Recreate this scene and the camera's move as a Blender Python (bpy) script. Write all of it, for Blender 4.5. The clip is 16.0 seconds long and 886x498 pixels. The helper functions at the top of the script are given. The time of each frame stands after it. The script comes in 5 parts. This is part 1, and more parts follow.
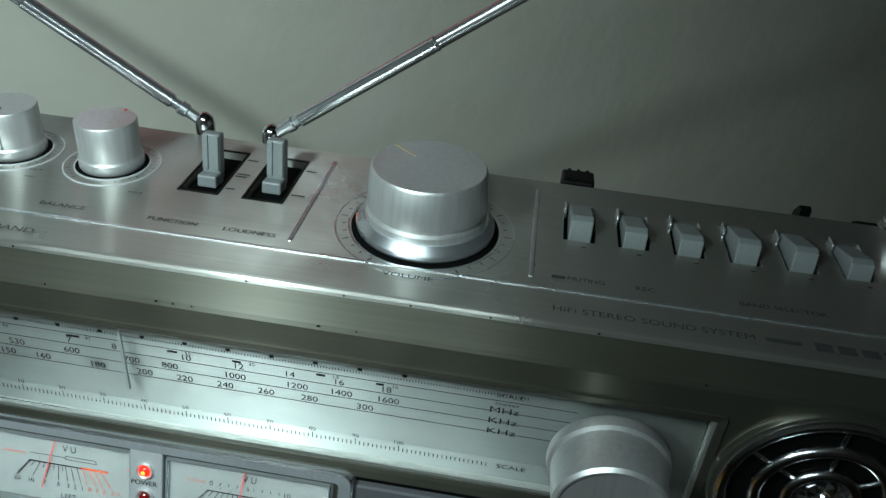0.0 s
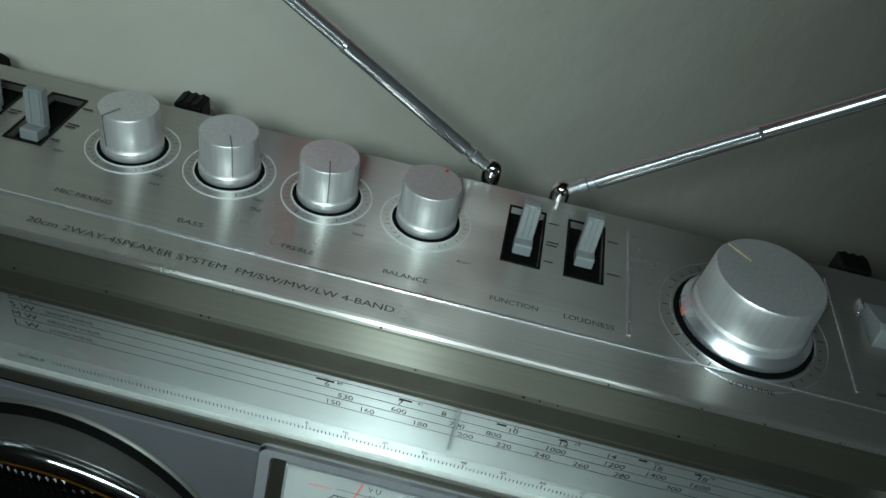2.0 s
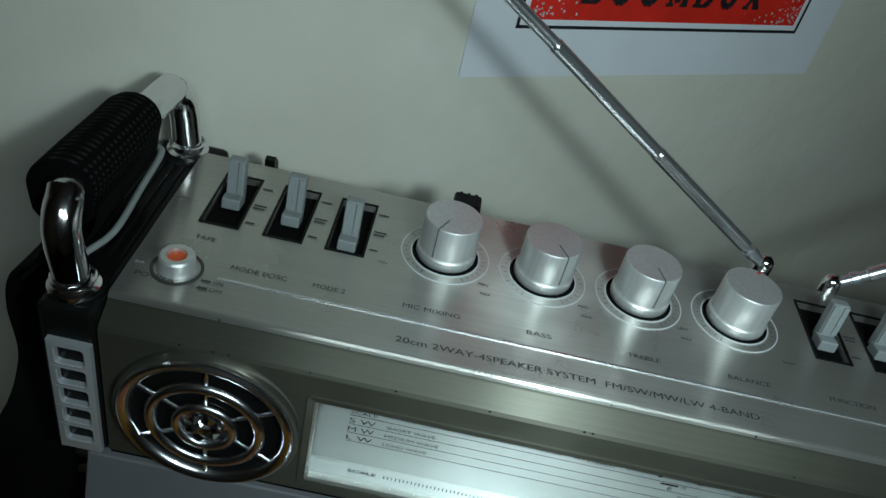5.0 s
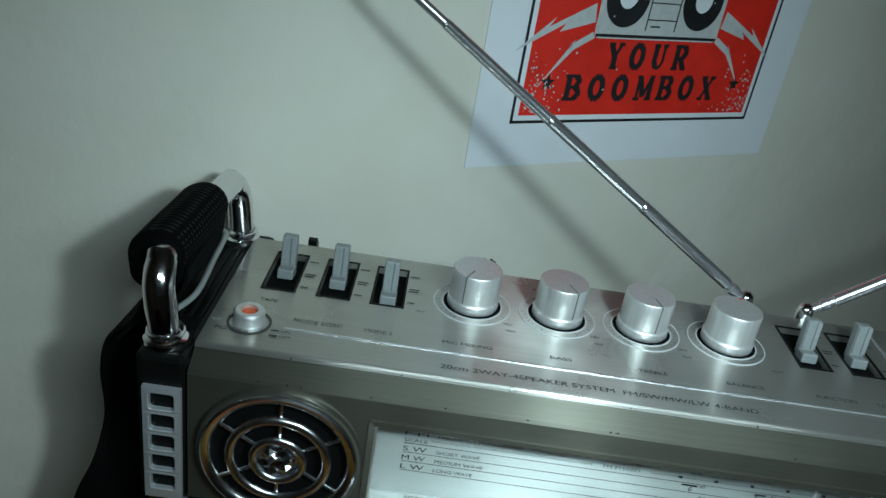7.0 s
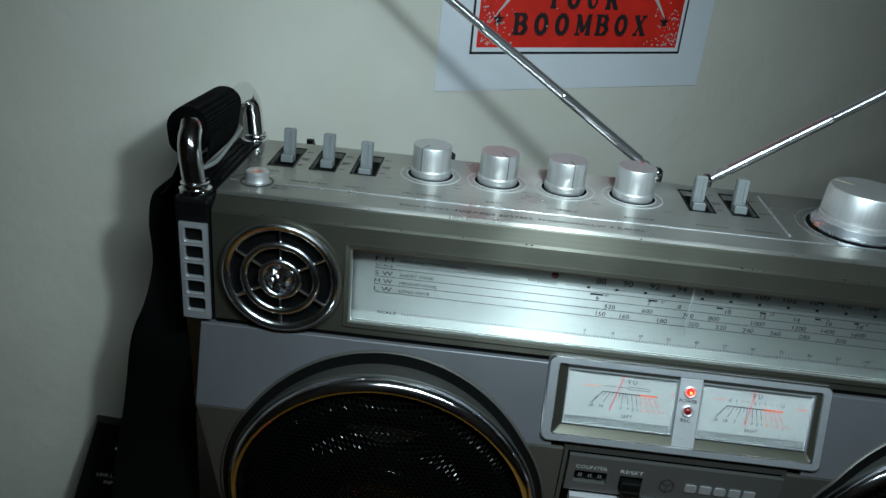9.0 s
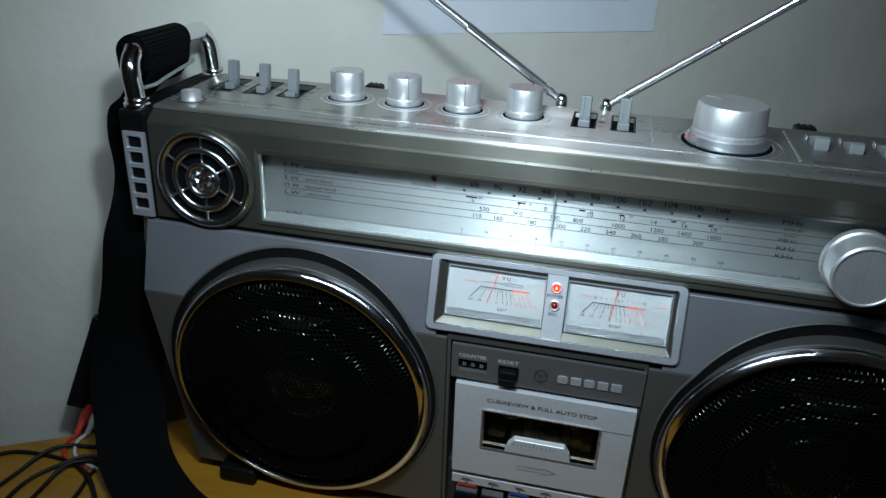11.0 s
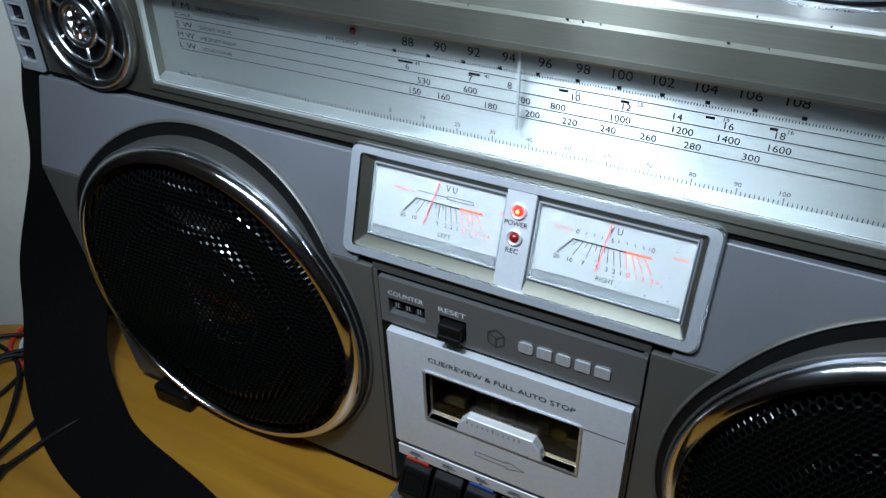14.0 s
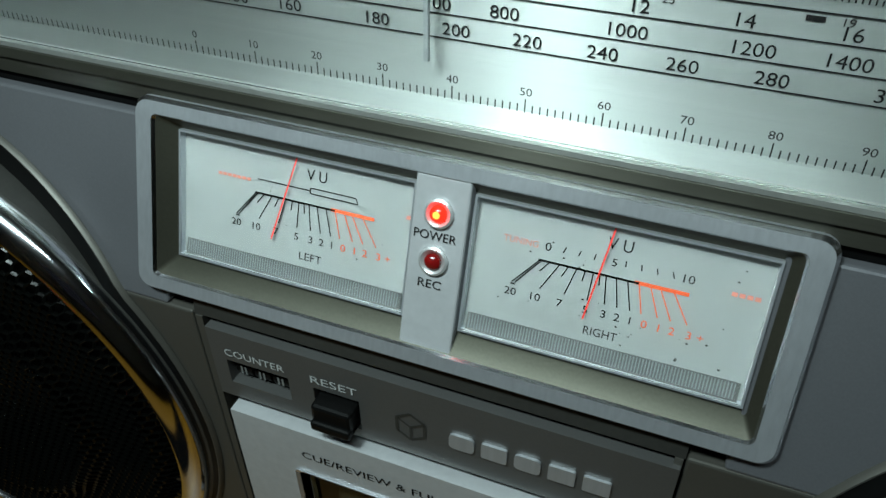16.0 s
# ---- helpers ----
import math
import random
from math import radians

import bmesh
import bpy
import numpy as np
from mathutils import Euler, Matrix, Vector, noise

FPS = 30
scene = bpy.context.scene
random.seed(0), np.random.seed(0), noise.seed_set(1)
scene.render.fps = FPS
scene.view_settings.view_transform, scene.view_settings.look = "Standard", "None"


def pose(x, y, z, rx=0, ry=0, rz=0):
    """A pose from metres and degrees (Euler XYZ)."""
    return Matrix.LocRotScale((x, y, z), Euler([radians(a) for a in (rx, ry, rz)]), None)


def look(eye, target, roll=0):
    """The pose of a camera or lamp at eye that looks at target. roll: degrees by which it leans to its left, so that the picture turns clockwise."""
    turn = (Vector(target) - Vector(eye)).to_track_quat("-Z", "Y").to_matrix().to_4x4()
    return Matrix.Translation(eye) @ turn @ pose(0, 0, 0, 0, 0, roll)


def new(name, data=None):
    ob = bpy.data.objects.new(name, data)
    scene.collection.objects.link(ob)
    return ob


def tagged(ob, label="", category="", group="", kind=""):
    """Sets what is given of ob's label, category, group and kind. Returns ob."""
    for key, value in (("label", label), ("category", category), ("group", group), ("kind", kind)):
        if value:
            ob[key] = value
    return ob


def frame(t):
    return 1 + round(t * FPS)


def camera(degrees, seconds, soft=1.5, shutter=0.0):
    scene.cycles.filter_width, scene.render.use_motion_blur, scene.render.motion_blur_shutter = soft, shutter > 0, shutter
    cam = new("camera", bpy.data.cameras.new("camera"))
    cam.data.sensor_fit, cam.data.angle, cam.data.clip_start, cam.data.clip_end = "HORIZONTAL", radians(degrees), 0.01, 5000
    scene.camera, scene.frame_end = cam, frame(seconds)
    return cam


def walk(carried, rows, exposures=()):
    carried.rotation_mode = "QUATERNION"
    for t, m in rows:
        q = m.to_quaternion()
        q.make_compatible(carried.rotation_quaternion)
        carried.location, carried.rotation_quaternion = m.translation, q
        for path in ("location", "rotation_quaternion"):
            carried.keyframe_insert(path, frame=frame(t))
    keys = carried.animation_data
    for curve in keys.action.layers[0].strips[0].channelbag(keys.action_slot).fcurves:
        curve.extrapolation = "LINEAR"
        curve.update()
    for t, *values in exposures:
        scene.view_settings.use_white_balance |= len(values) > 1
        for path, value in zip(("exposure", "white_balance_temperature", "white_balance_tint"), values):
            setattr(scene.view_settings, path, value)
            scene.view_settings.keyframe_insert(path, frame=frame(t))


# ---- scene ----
cam = camera(59.1, 16.0)
PATH = [
    (0, (0.377, -0.223, 0.509), (0.219, 1.446, -0.583), 5.2),
    (0.5, (0.338, -0.221, 0.531), (0.194, 1.41, -0.618), 6.8),
    (1, (0.296, -0.215, 0.549), (0.175, 1.339, -0.705), 8.6),
    (1.5, (0.256, -0.207, 0.558), (0.148, 1.321, -0.728), 9.8),
    (2, (0.211, -0.205, 0.566), (0.153, 1.302, -0.747), 12.5),
    (2.5, (0.18, -0.206, 0.574), (0.155, 1.292, -0.751), 13.5),
    (3, (0.147, -0.209, 0.579), (0.144, 1.296, -0.739), 13.8),
    (3.5, (0.116, -0.213, 0.572), (0.121, 1.316, -0.717), 13.6),
    (4, (0.077, -0.206, 0.566), (0.144, 1.329, -0.714), 14.4),
    (4.5, (0.047, -0.205, 0.559), (0.138, 1.342, -0.705), 15.1),
    (5, (0.026, -0.215, 0.564), (0.107, 1.367, -0.658), 14.4),
    (5.2, (0.018, -0.216, 0.566), (0.11, 1.386, -0.628), 14.5),
    (7.3, (0.01, -0.319, 0.552), (0.059, 1.475, -0.329), 8.8),
    (7.5, (0.014, -0.336, 0.549), (0.059, 1.465, -0.319), 8.5),
    (8, (0.032, -0.382, 0.541), (0.059, 1.428, -0.31), 7.3),
    (8.5, (0.053, -0.429, 0.535), (0.055, 1.39, -0.298), 6.7),
    (9, (0.077, -0.452, 0.522), (0.01, 1.36, -0.323), 5.5),
    (9.5, (0.1, -0.487, 0.516), (-0.009, 1.328, -0.317), 4.9),
    (10, (0.151, -0.513, 0.516), (-0.02, 1.293, -0.325), 4.6),
    (10.2, (0.171, -0.521, 0.516), (-0.022, 1.278, -0.336), 4.2),
    (12.3, (0.351, -0.478, 0.459), (-0.342, 1.176, -0.426), 0.1),
    (12.5, (0.355, -0.462, 0.458), (-0.363, 1.168, -0.451), -0.4),
    (13, (0.365, -0.418, 0.449), (-0.429, 1.123, -0.549), -1.4),
    (13.5, (0.359, -0.363, 0.428), (-0.418, 1.161, -0.608), -0.1),
    (14, (0.35, -0.304, 0.419), (-0.426, 1.171, -0.687), -0.3),
    (14.5, (0.334, -0.258, 0.405), (-0.398, 1.224, -0.722), -0.6),
    (15, (0.312, -0.212, 0.378), (-0.352, 1.289, -0.766), -0.5),
    (15.5, (0.297, -0.184, 0.363), (-0.297, 1.32, -0.813), 0.5),
    (16, (0.295, -0.161, 0.342), (-0.283, 1.335, -0.853), 0.7),
]
walk(cam, [(t, look(eye, target, roll)) for t, eye, target, roll in PATH],
     exposures=[(0, -0.35, 6600, 9), (1, -0.65, 6600, 9), (2.5, -0.72, 6600, 11), (5, -0.60, 6450, 11), (7.5, -0.18, 6200, 9), (9, -0.25, 6300, 15), (10, -0.15, 6200, 17), (12.5, 0.38, 6000, 26), (14, 0.55, 6000, 26), (15, 0.40, 6300, 17), (16, -0.30, 6650, 10)])

# ---- world and light ----
world = bpy.data.worlds.new("world")
scene.world = world
world.use_nodes = True
world.node_tree.nodes["Background"].inputs["Color"].default_value = (0.02, 0.022, 0.03, 1)
world.node_tree.nodes["Background"].inputs["Strength"].default_value = 0.3


def lamp(name, kind, power, colour, m, **settings):
    data = bpy.data.lights.new(name, kind)
    data.energy, data.color = power, colour
    ob = new(name, data)
    ob.matrix_basis = m
    return ob, data


# cold strip and brighter middle lamp, added over the radio's front as camera light
for wide, deep, power in ((0.44, 0.05, 0.70), (0.05, 0.04, 0.74)):
    torch, torch_data = lamp("camera_light_stand_in", "AREA", power, (0.77, 1.0, 1.02), look((0.170, -0.27 if wide > 0.1 else -0.262, 0.605), (0.170, 0.05, 0.25)))
    torch_data.shape, torch_data.size, torch_data.size_y, torch_data.spread = "RECTANGLE", wide, deep, radians(125)

# unseen warm fill light added in the far wall's opening behind the camera
fill, fill_data = lamp("room_fill", "AREA", 9.0, (1.0, 0.86, 0.66), pose(0.031, 0.221, 0, 0, 0, 29) @ pose(-0.55, -2.86, 0.75, -90, 0, 0))
fill_data.shape, fill_data.size, fill_data.size_y = "RECTANGLE", 1.2, 1.1

BRUSH_TURN = 0.0

# ---- materials ----
def material(name, base, rough=0.5, metal=0.0, grain=0.0, scale=200.0, stretch=(1, 1, 1), bump=0.0, brushed=0.0, turn=0.0, coat=0.0, emit=0.0, vary=0.0, wear=0.06, spec=0.5):
    """A Principled surface with fine grain and broad wear in colour, gloss and relief."""
    m = bpy.data.materials.new(name)
    m.use_nodes = True
    n, l = m.node_tree.nodes, m.node_tree.links
    p = n["Principled BSDF"]
    p.inputs["Base Color"].default_value = (*base, 1)
    p.inputs["Roughness"].default_value = rough
    p.inputs["Metallic"].default_value = metal
    p.inputs["Specular IOR Level"].default_value = spec
    p.inputs["Coat Weight"].default_value = coat
    if brushed:
        p.inputs["Anisotropic"].default_value = brushed
        p.inputs["Anisotropic Rotation"].default_value = turn
        tan = n.new("ShaderNodeTangent")
        tan.direction_type, tan.axis = "RADIAL", "X"
        l.new(tan.outputs[0], p.inputs["Tangent"])
    if emit:
        p.inputs["Emission Color"].default_value = (*base, 1)
        p.inputs["Emission Strength"].default_value = emit
    if grain or bump or vary:
        co = n.new("ShaderNodeTexCoord")
        mp = n.new("ShaderNodeMapping")
        mp.inputs["Scale"].default_value = stretch
        l.new(co.outputs["Object"], mp.inputs["Vector"])
        fine = n.new("ShaderNodeTexNoise")
        fine.inputs["Scale"].default_value, fine.inputs["Detail"].default_value = scale, 4
        l.new(mp.outputs[0], fine.inputs["Vector"])
        broad = n.new("ShaderNodeTexNoise")
        broad.inputs["Scale"].default_value, broad.inputs["Detail"].default_value = 22, 6
        l.new(co.outputs["Object"], broad.inputs["Vector"])
        both = n.new("ShaderNodeMix")
        both.data_type = "FLOAT"
        both.inputs[0].default_value = 0.4
        l.new(fine.outputs["Fac"], both.inputs[2])
        l.new(broad.outputs["Fac"], both.inputs[3])
        if grain:
            lo, hi = 1 - grain, 1 + grain
            ramp = n.new("ShaderNodeMapRange")
            ramp.inputs["From Min"].default_value, ramp.inputs["From Max"].default_value = 0.3, 0.7
            ramp.inputs["To Min"].default_value, ramp.inputs["To Max"].default_value = lo, hi
            l.new(both.outputs[0], ramp.inputs["Value"])
            mul = n.new("ShaderNodeVectorMath")
            mul.operation = "SCALE"
            mul.inputs[0].default_value = base
            l.new(ramp.outputs[0], mul.inputs["Scale"])
            l.new(mul.outputs[0], p.inputs["Base Color"])
        ro = n.new("ShaderNodeMapRange")
        ro.inputs["From Min"].default_value, ro.inputs["From Max"].default_value = 0.3, 0.7
        ro.inputs["To Min"].default_value, ro.inputs["To Max"].default_value = max(0.02, rough - wear), rough + wear
        l.new(broad.outputs["Fac"], ro.inputs["Value"])
        l.new(ro.outputs[0], p.inputs["Roughness"])
        if bump:
            bp = n.new("ShaderNodeBump")
            bp.inputs["Strength"].default_value, bp.inputs["Distance"].default_value = bump, 0.0006
            l.new(fine.outputs["Fac"], bp.inputs["Height"])
            l.new(bp.outputs[0], p.inputs["Normal"])
    return m


def wood_material():
    m = bpy.data.materials.new("oiled_pine")
    m.use_nodes = True
    n, l = m.node_tree.nodes, m.node_tree.links
    p = n["Principled BSDF"]
    co, mp = n.new("ShaderNodeTexCoord"), n.new("ShaderNodeMapping")
    mp.inputs["Rotation"].default_value = (0, 0, -WALL_TURN)
    mp.inputs["Scale"].default_value = (1.6, 22, 10)
    l.new(co.outputs["Object"], mp.inputs["Vector"])
    a = n.new("ShaderNodeTexNoise")
    a.inputs["Scale"].default_value, a.inputs["Detail"].default_value, a.inputs["Distortion"].default_value = 2.2, 8, 0.6
    l.new(mp.outputs[0], a.inputs["Vector"])
    r = n.new("ShaderNodeValToRGB")
    r.color_ramp.elements[0].position, r.color_ramp.elements[0].color = 0.3, (0.25, 0.105, 0.006, 1)
    r.color_ramp.elements[1].position, r.color_ramp.elements[1].color = 0.7, (0.40, 0.190, 0.014, 1)
    l.new(a.outputs["Fac"], r.inputs["Fac"])
    l.new(r.outputs["Color"], p.inputs["Base Color"])
    b = n.new("ShaderNodeBump")
    b.inputs["Strength"].default_value, b.inputs["Distance"].default_value = 0.12, 0.0008
    l.new(a.outputs["Fac"], b.inputs["Height"])
    l.new(b.outputs[0], p.inputs["Normal"])
    p.inputs["Roughness"].default_value = 0.42
    return m


def plaster_material():
    m = bpy.data.materials.new("painted_plaster")
    m.use_nodes = True
    n, l = m.node_tree.nodes, m.node_tree.links
    p = n["Principled BSDF"]
    co = n.new("ShaderNodeTexCoord")
    a, c = n.new("ShaderNodeTexNoise"), n.new("ShaderNodeTexNoise")
    a.inputs["Scale"].default_value, a.inputs["Detail"].default_value = 14, 5
    c.inputs["Scale"].default_value, c.inputs["Detail"].default_value = 70, 6
    for t in (a, c):
        l.new(co.outputs["Object"], t.inputs["Vector"])
    r = n.new("ShaderNodeValToRGB")
    r.color_ramp.elements[0].position, r.color_ramp.elements[0].color = 0.3, (0.745, 0.72, 0.625, 1)
    r.color_ramp.elements[1].position, r.color_ramp.elements[1].color = 0.7, (0.79, 0.765, 0.68, 1)
    l.new(a.outputs["Fac"], r.inputs["Fac"])
    l.new(r.outputs["Color"], p.inputs["Base Color"])
    mix = n.new("ShaderNodeMath")
    mix.operation = "MULTIPLY_ADD"
    mix.inputs[1].default_value = 3.0
    l.new(a.outputs["Fac"], mix.inputs[0])
    l.new(c.outputs["Fac"], mix.inputs[2])
    b = n.new("ShaderNodeBump")
    b.inputs["Strength"].default_value, b.inputs["Distance"].default_value = 0.36, 0.0018
    l.new(mix.outputs[0], b.inputs["Height"])
    l.new(b.outputs[0], p.inputs["Normal"])
    p.inputs["Roughness"].default_value = 0.62
    return m


def glass_material(name, tint=(1, 1, 1), rough=0.0):
    m = bpy.data.materials.new(name)
    m.use_nodes = True
    p = m.node_tree.nodes["Principled BSDF"]
    p.inputs["Base Color"].default_value = (*tint, 1)
    p.inputs["Roughness"].default_value = rough
    p.inputs["IOR"].default_value = 1.2
    p.inputs["Transmission Weight"].default_value = 1
    return m


def webbing_material():
    m = bpy.data.materials.new("black_webbing")
    m.use_nodes = True
    n, l = m.node_tree.nodes, m.node_tree.links
    p = n["Principled BSDF"]
    co = n.new("ShaderNodeTexCoord")
    waves = []
    for axis, scale in (("Y", 95), ("Z", 120)):
        w = n.new("ShaderNodeTexWave")
        w.inputs["Scale"].default_value, w.inputs["Distortion"].default_value = scale, 0.8
        w.bands_direction = axis
        l.new(co.outputs["Object"], w.inputs["Vector"])
        waves.append(w)
    mul = n.new("ShaderNodeMath")
    mul.operation = "MULTIPLY"
    l.new(waves[0].outputs["Fac"], mul.inputs[0])
    l.new(waves[1].outputs["Fac"], mul.inputs[1])
    r = n.new("ShaderNodeValToRGB")
    r.color_ramp.elements[0].position, r.color_ramp.elements[0].color = 0.35, (0.0022, 0.0022, 0.0022, 1)
    r.color_ramp.elements[1].position, r.color_ramp.elements[1].color = 0.95, (0.022, 0.024, 0.023, 1)
    l.new(mul.outputs[0], r.inputs["Fac"])
    l.new(r.outputs["Color"], p.inputs["Base Color"])
    b = n.new("ShaderNodeBump")
    b.inputs["Strength"].default_value, b.inputs["Distance"].default_value = 0.6, 0.001
    l.new(mul.outputs[0], b.inputs["Height"])
    l.new(b.outputs[0], p.inputs["Normal"])
    p.inputs["Roughness"].default_value = 0.85
    p.inputs["Specular IOR Level"].default_value = 0.06
    return m


WALL_TURN = radians(29)
BRUSHED = material("brushed_aluminium", (0.52, 0.51, 0.475), 0.31, 0.84, grain=0.10, scale=900, stretch=(0.01, 1, 1), bump=0.03, brushed=0.99, turn=BRUSH_TURN)
SCALE_PLATE = material("brushed_scale_plate", (0.385, 0.400, 0.390), 0.45, 0.85, grain=0.05, scale=900, stretch=(0.01, 1, 1), brushed=0.98, turn=BRUSH_TURN)
PANEL = material("bronze_grey_panel", (0.112, 0.109, 0.088), 0.40, 0.70, grain=0.10, scale=900, stretch=(0.02, 1, 1), bump=0.03, brushed=0.9, turn=BRUSH_TURN)
# shoulder grey is paler and bluer than the front: caught light put into colour
GREY_LIT = material("grey_metallic_paint_lit", (0.215, 0.217, 0.235), 0.40, 0.48, grain=0.06, scale=1500, bump=0.05)
BRONZE = material("warm_grey_metallic_paint", (0.112, 0.107, 0.094), 0.44, 0.40, grain=0.06, scale=1500, bump=0.05)
STRIP = material("mid_grey_strip", (0.155, 0.153, 0.150), 0.40, 0.5, grain=0.06, scale=1200, bump=0.04)
WIDE_RING = material("buffed_ring", (0.78, 0.79, 0.83), 0.12, 1.0, grain=0.05, scale=300, wear=0.05)
AERIAL = material("polished_aerial_tube", (0.80, 0.81, 0.85), 0.22, 0.92, grain=0.05, scale=300, wear=0.05)
DARK = material("dark_grey_plastic", (0.045, 0.044, 0.040), 0.42, 0.1, grain=0.15, scale=700, bump=0.06)
BLACK = material("black_plastic", (0.005, 0.005, 0.005), 0.42, spec=0.16, grain=0.2, scale=600, bump=0.05)
MATT = material("matt_black", (0.003, 0.003, 0.003), 0.8, spec=0.1, grain=0.2, scale=300)
CHROME = material("chrome", (0.78, 0.78, 0.80), 0.12, 1.0, grain=0.03, scale=300, wear=0.03)
SATIN = material("satin_chrome", (0.68, 0.70, 0.74), 0.28, 0.88, grain=0.08, scale=250, bump=0.02)
SPUN = material("spun_aluminium", (0.68, 0.68, 0.68), 0.42, 0.72, grain=0.12, scale=500, stretch=(1, 1, 0.05), bump=0.05)
LEVER = material("grey_lever_plastic", (0.24, 0.26, 0.265), 0.40, grain=0.08, scale=500, bump=0.04)
SILVER = material("silver_painted_plastic", (0.66, 0.67, 0.69), 0.45, 0.3, grain=0.07, scale=350, bump=0.04)
GROOVE = material("dull_index_groove", (0.20, 0.20, 0.20), 0.5, 0.6, grain=0.1)
FROST = material("frosted_pointer", (0.30, 0.32, 0.32), 0.4, 0.3, grain=0.08)
RINGS = material("soft_chrome", (0.80, 0.81, 0.84), 0.21, 1.0, grain=0.05, scale=300, wear=0.05)
INK = material("black_print", (0.010, 0.010, 0.011), 0.7, grain=0.1, spec=0.08)
DECK_INK = material("grey_deck_print", (0.045, 0.045, 0.045), 0.6, grain=0.1)
PALE_RED = material("faded_red_print", (0.62, 0.20, 0.15), 0.6, grain=0.1)
ORANGE_INK = material("orange_print", (0.80, 0.10, 0.03), 0.6, grain=0.1)
WHITE_INK = material("white_print", (0.62, 0.63, 0.63), 0.5, grain=0.1)
FACE = material("meter_face", (0.33, 0.34, 0.335), 0.38, 0.12, grain=0.05, scale=60)
LED_DIM = material("dull_red_lens", (0.11, 0.012, 0.010), 0.15, coat=1.0, grain=0.1)
DISH = material("polished_dish", (0.80, 0.80, 0.80), 0.35, 0.55, grain=0.05, scale=300)
NEEDLE = material("red_needle", (0.85, 0.05, 0.04), 0.4, grain=0.05)
CLEAR = glass_material("clear_plastic", (0.98, 1, 0.99))
BEZEL = material("satin_anodised_surround", (0.62, 0.64, 0.68), 0.38, 0.62, grain=0.10, scale=700, stretch=(1, 1, 0.03), bump=0.03)
HOOD = material("dark_bronze_hood", (0.085, 0.082, 0.062), 0.42, 0.6, grain=0.10, scale=1200, bump=0.04)
SMOKE = glass_material("smoked_window", (0.50, 0.40, 0.24))
LED_ON = material("lit_red_lens", (1.0, 0.018, 0.008), 0.2, emit=2.6)
LED_CORE = material("lit_core", (1.0, 0.32, 0.05), 0.2, emit=3.0)
LED_OFF = material("dark_red_lens", (0.26, 0.008, 0.008), 0.12, coat=1.0, grain=0.1)
ORANGE = material("orange_button_centre", (0.66, 0.09, 0.015), 0.4, grain=0.1)
BLUE = material("blue_flag", (0.02, 0.07, 0.30), 0.4, grain=0.1)
RED = material("red_flag", (0.55, 0.03, 0.015), 0.4, grain=0.1)
GRILLE = material("black_enamelled_mesh", (0.0025, 0.0028, 0.0025), 0.12, 0.0, spec=0.17, grain=0.1, scale=200, wear=0.04)
CONE = material("black_cone_paper", (0.003, 0.003, 0.003), 0.8, grain=0.2, spec=0.05)
CAP = material("glossy_dust_cap", (0.10, 0.10, 0.11), 0.12, 0.9, coat=1.0, grain=0.1)
BROWN = material("brown_cassette_well", (0.085, 0.055, 0.022), 0.5, grain=0.25, scale=80)
EDGE = material("bright_dial_edge", (0.58, 0.59, 0.56), 0.36, 0.8, grain=0.08, scale=300)
GUIDE = material("pale_guide_plastic", (0.22, 0.23, 0.20), 0.45, grain=0.15, scale=200)
BRASS = material("yellowed_roller", (0.45, 0.36, 0.20), 0.4, grain=0.15)
WEB = webbing_material()
WEB_FLAT = material("ribbed_webbing", (0.0028, 0.0028, 0.0029), 0.85, grain=0.5, scale=500, bump=0.4, spec=0.08)
WOOD = wood_material()
PLASTER = plaster_material()
PAPER = material("white_paper", (0.80, 0.83, 0.88), 0.7, grain=0.03, scale=30)
POSTER_RED = material("poster_red_ink", (0.76, 0.022, 0.010), 0.6, grain=0.16, scale=60)
POSTER_BLACK = material("poster_black_ink", (0.012, 0.012, 0.014), 0.6, grain=0.3, scale=80)
POSTER_GREY = material("poster_grey_ink", (0.55, 0.57, 0.57), 0.6, grain=0.1)
RUBBER = material("black_cable_rubber", (0.006, 0.006, 0.006), 0.5, grain=0.2, bump=0.05, spec=0.25)
FLOORING = material("brown_carpet", (0.10, 0.075, 0.055), 0.9, grain=0.3, scale=120, bump=0.4)
CEILING = material("white_ceiling_paint", (0.72, 0.71, 0.68), 0.8, grain=0.04, scale=40)


# ---- mesh helpers ----
def part(name, bm, mat, parent=None, label="", smooth=False):
    """One bmesh as one mesh object, in world places, under a thing or a part."""
    bmesh.ops.recalc_face_normals(bm, faces=bm.faces)
    me = bpy.data.meshes.new(name)
    bm.to_mesh(me)
    bm.free()
    return link(name, me, mat, parent, label, smooth)


def link(name, me, mat, parent=None, label="", smooth=False):
    me.materials.append(mat)
    fine = name in ("tick_marks", "deck_lettering", "scale_lettering", "scale_lines", "meter_print", "red_scale", "pale_print", "drawing", "print", "dust_specks", "strip_lettering", "strip_print", "door_lettering", "lamp_lettering", "tab_marks", "digit", "label_print", "emblem", "name_plate", "side_print")
    if smooth:
        me.shade_smooth()
        me.set_sharp_from_angle(angle=radians(35))
    ob = new(name, me)
    if parent:
        ob.parent = parent
        ob.matrix_parent_inverse = parent.matrix_basis.inverted()
    return tagged(ob, label, kind="stuff" if fine else "")


def thing(name, x, y, z, label, category, group=""):
    ob = new(name)
    ob.empty_display_size = 0.05
    ob.matrix_basis = pose(x, y, z)
    return tagged(ob, label, category, group)


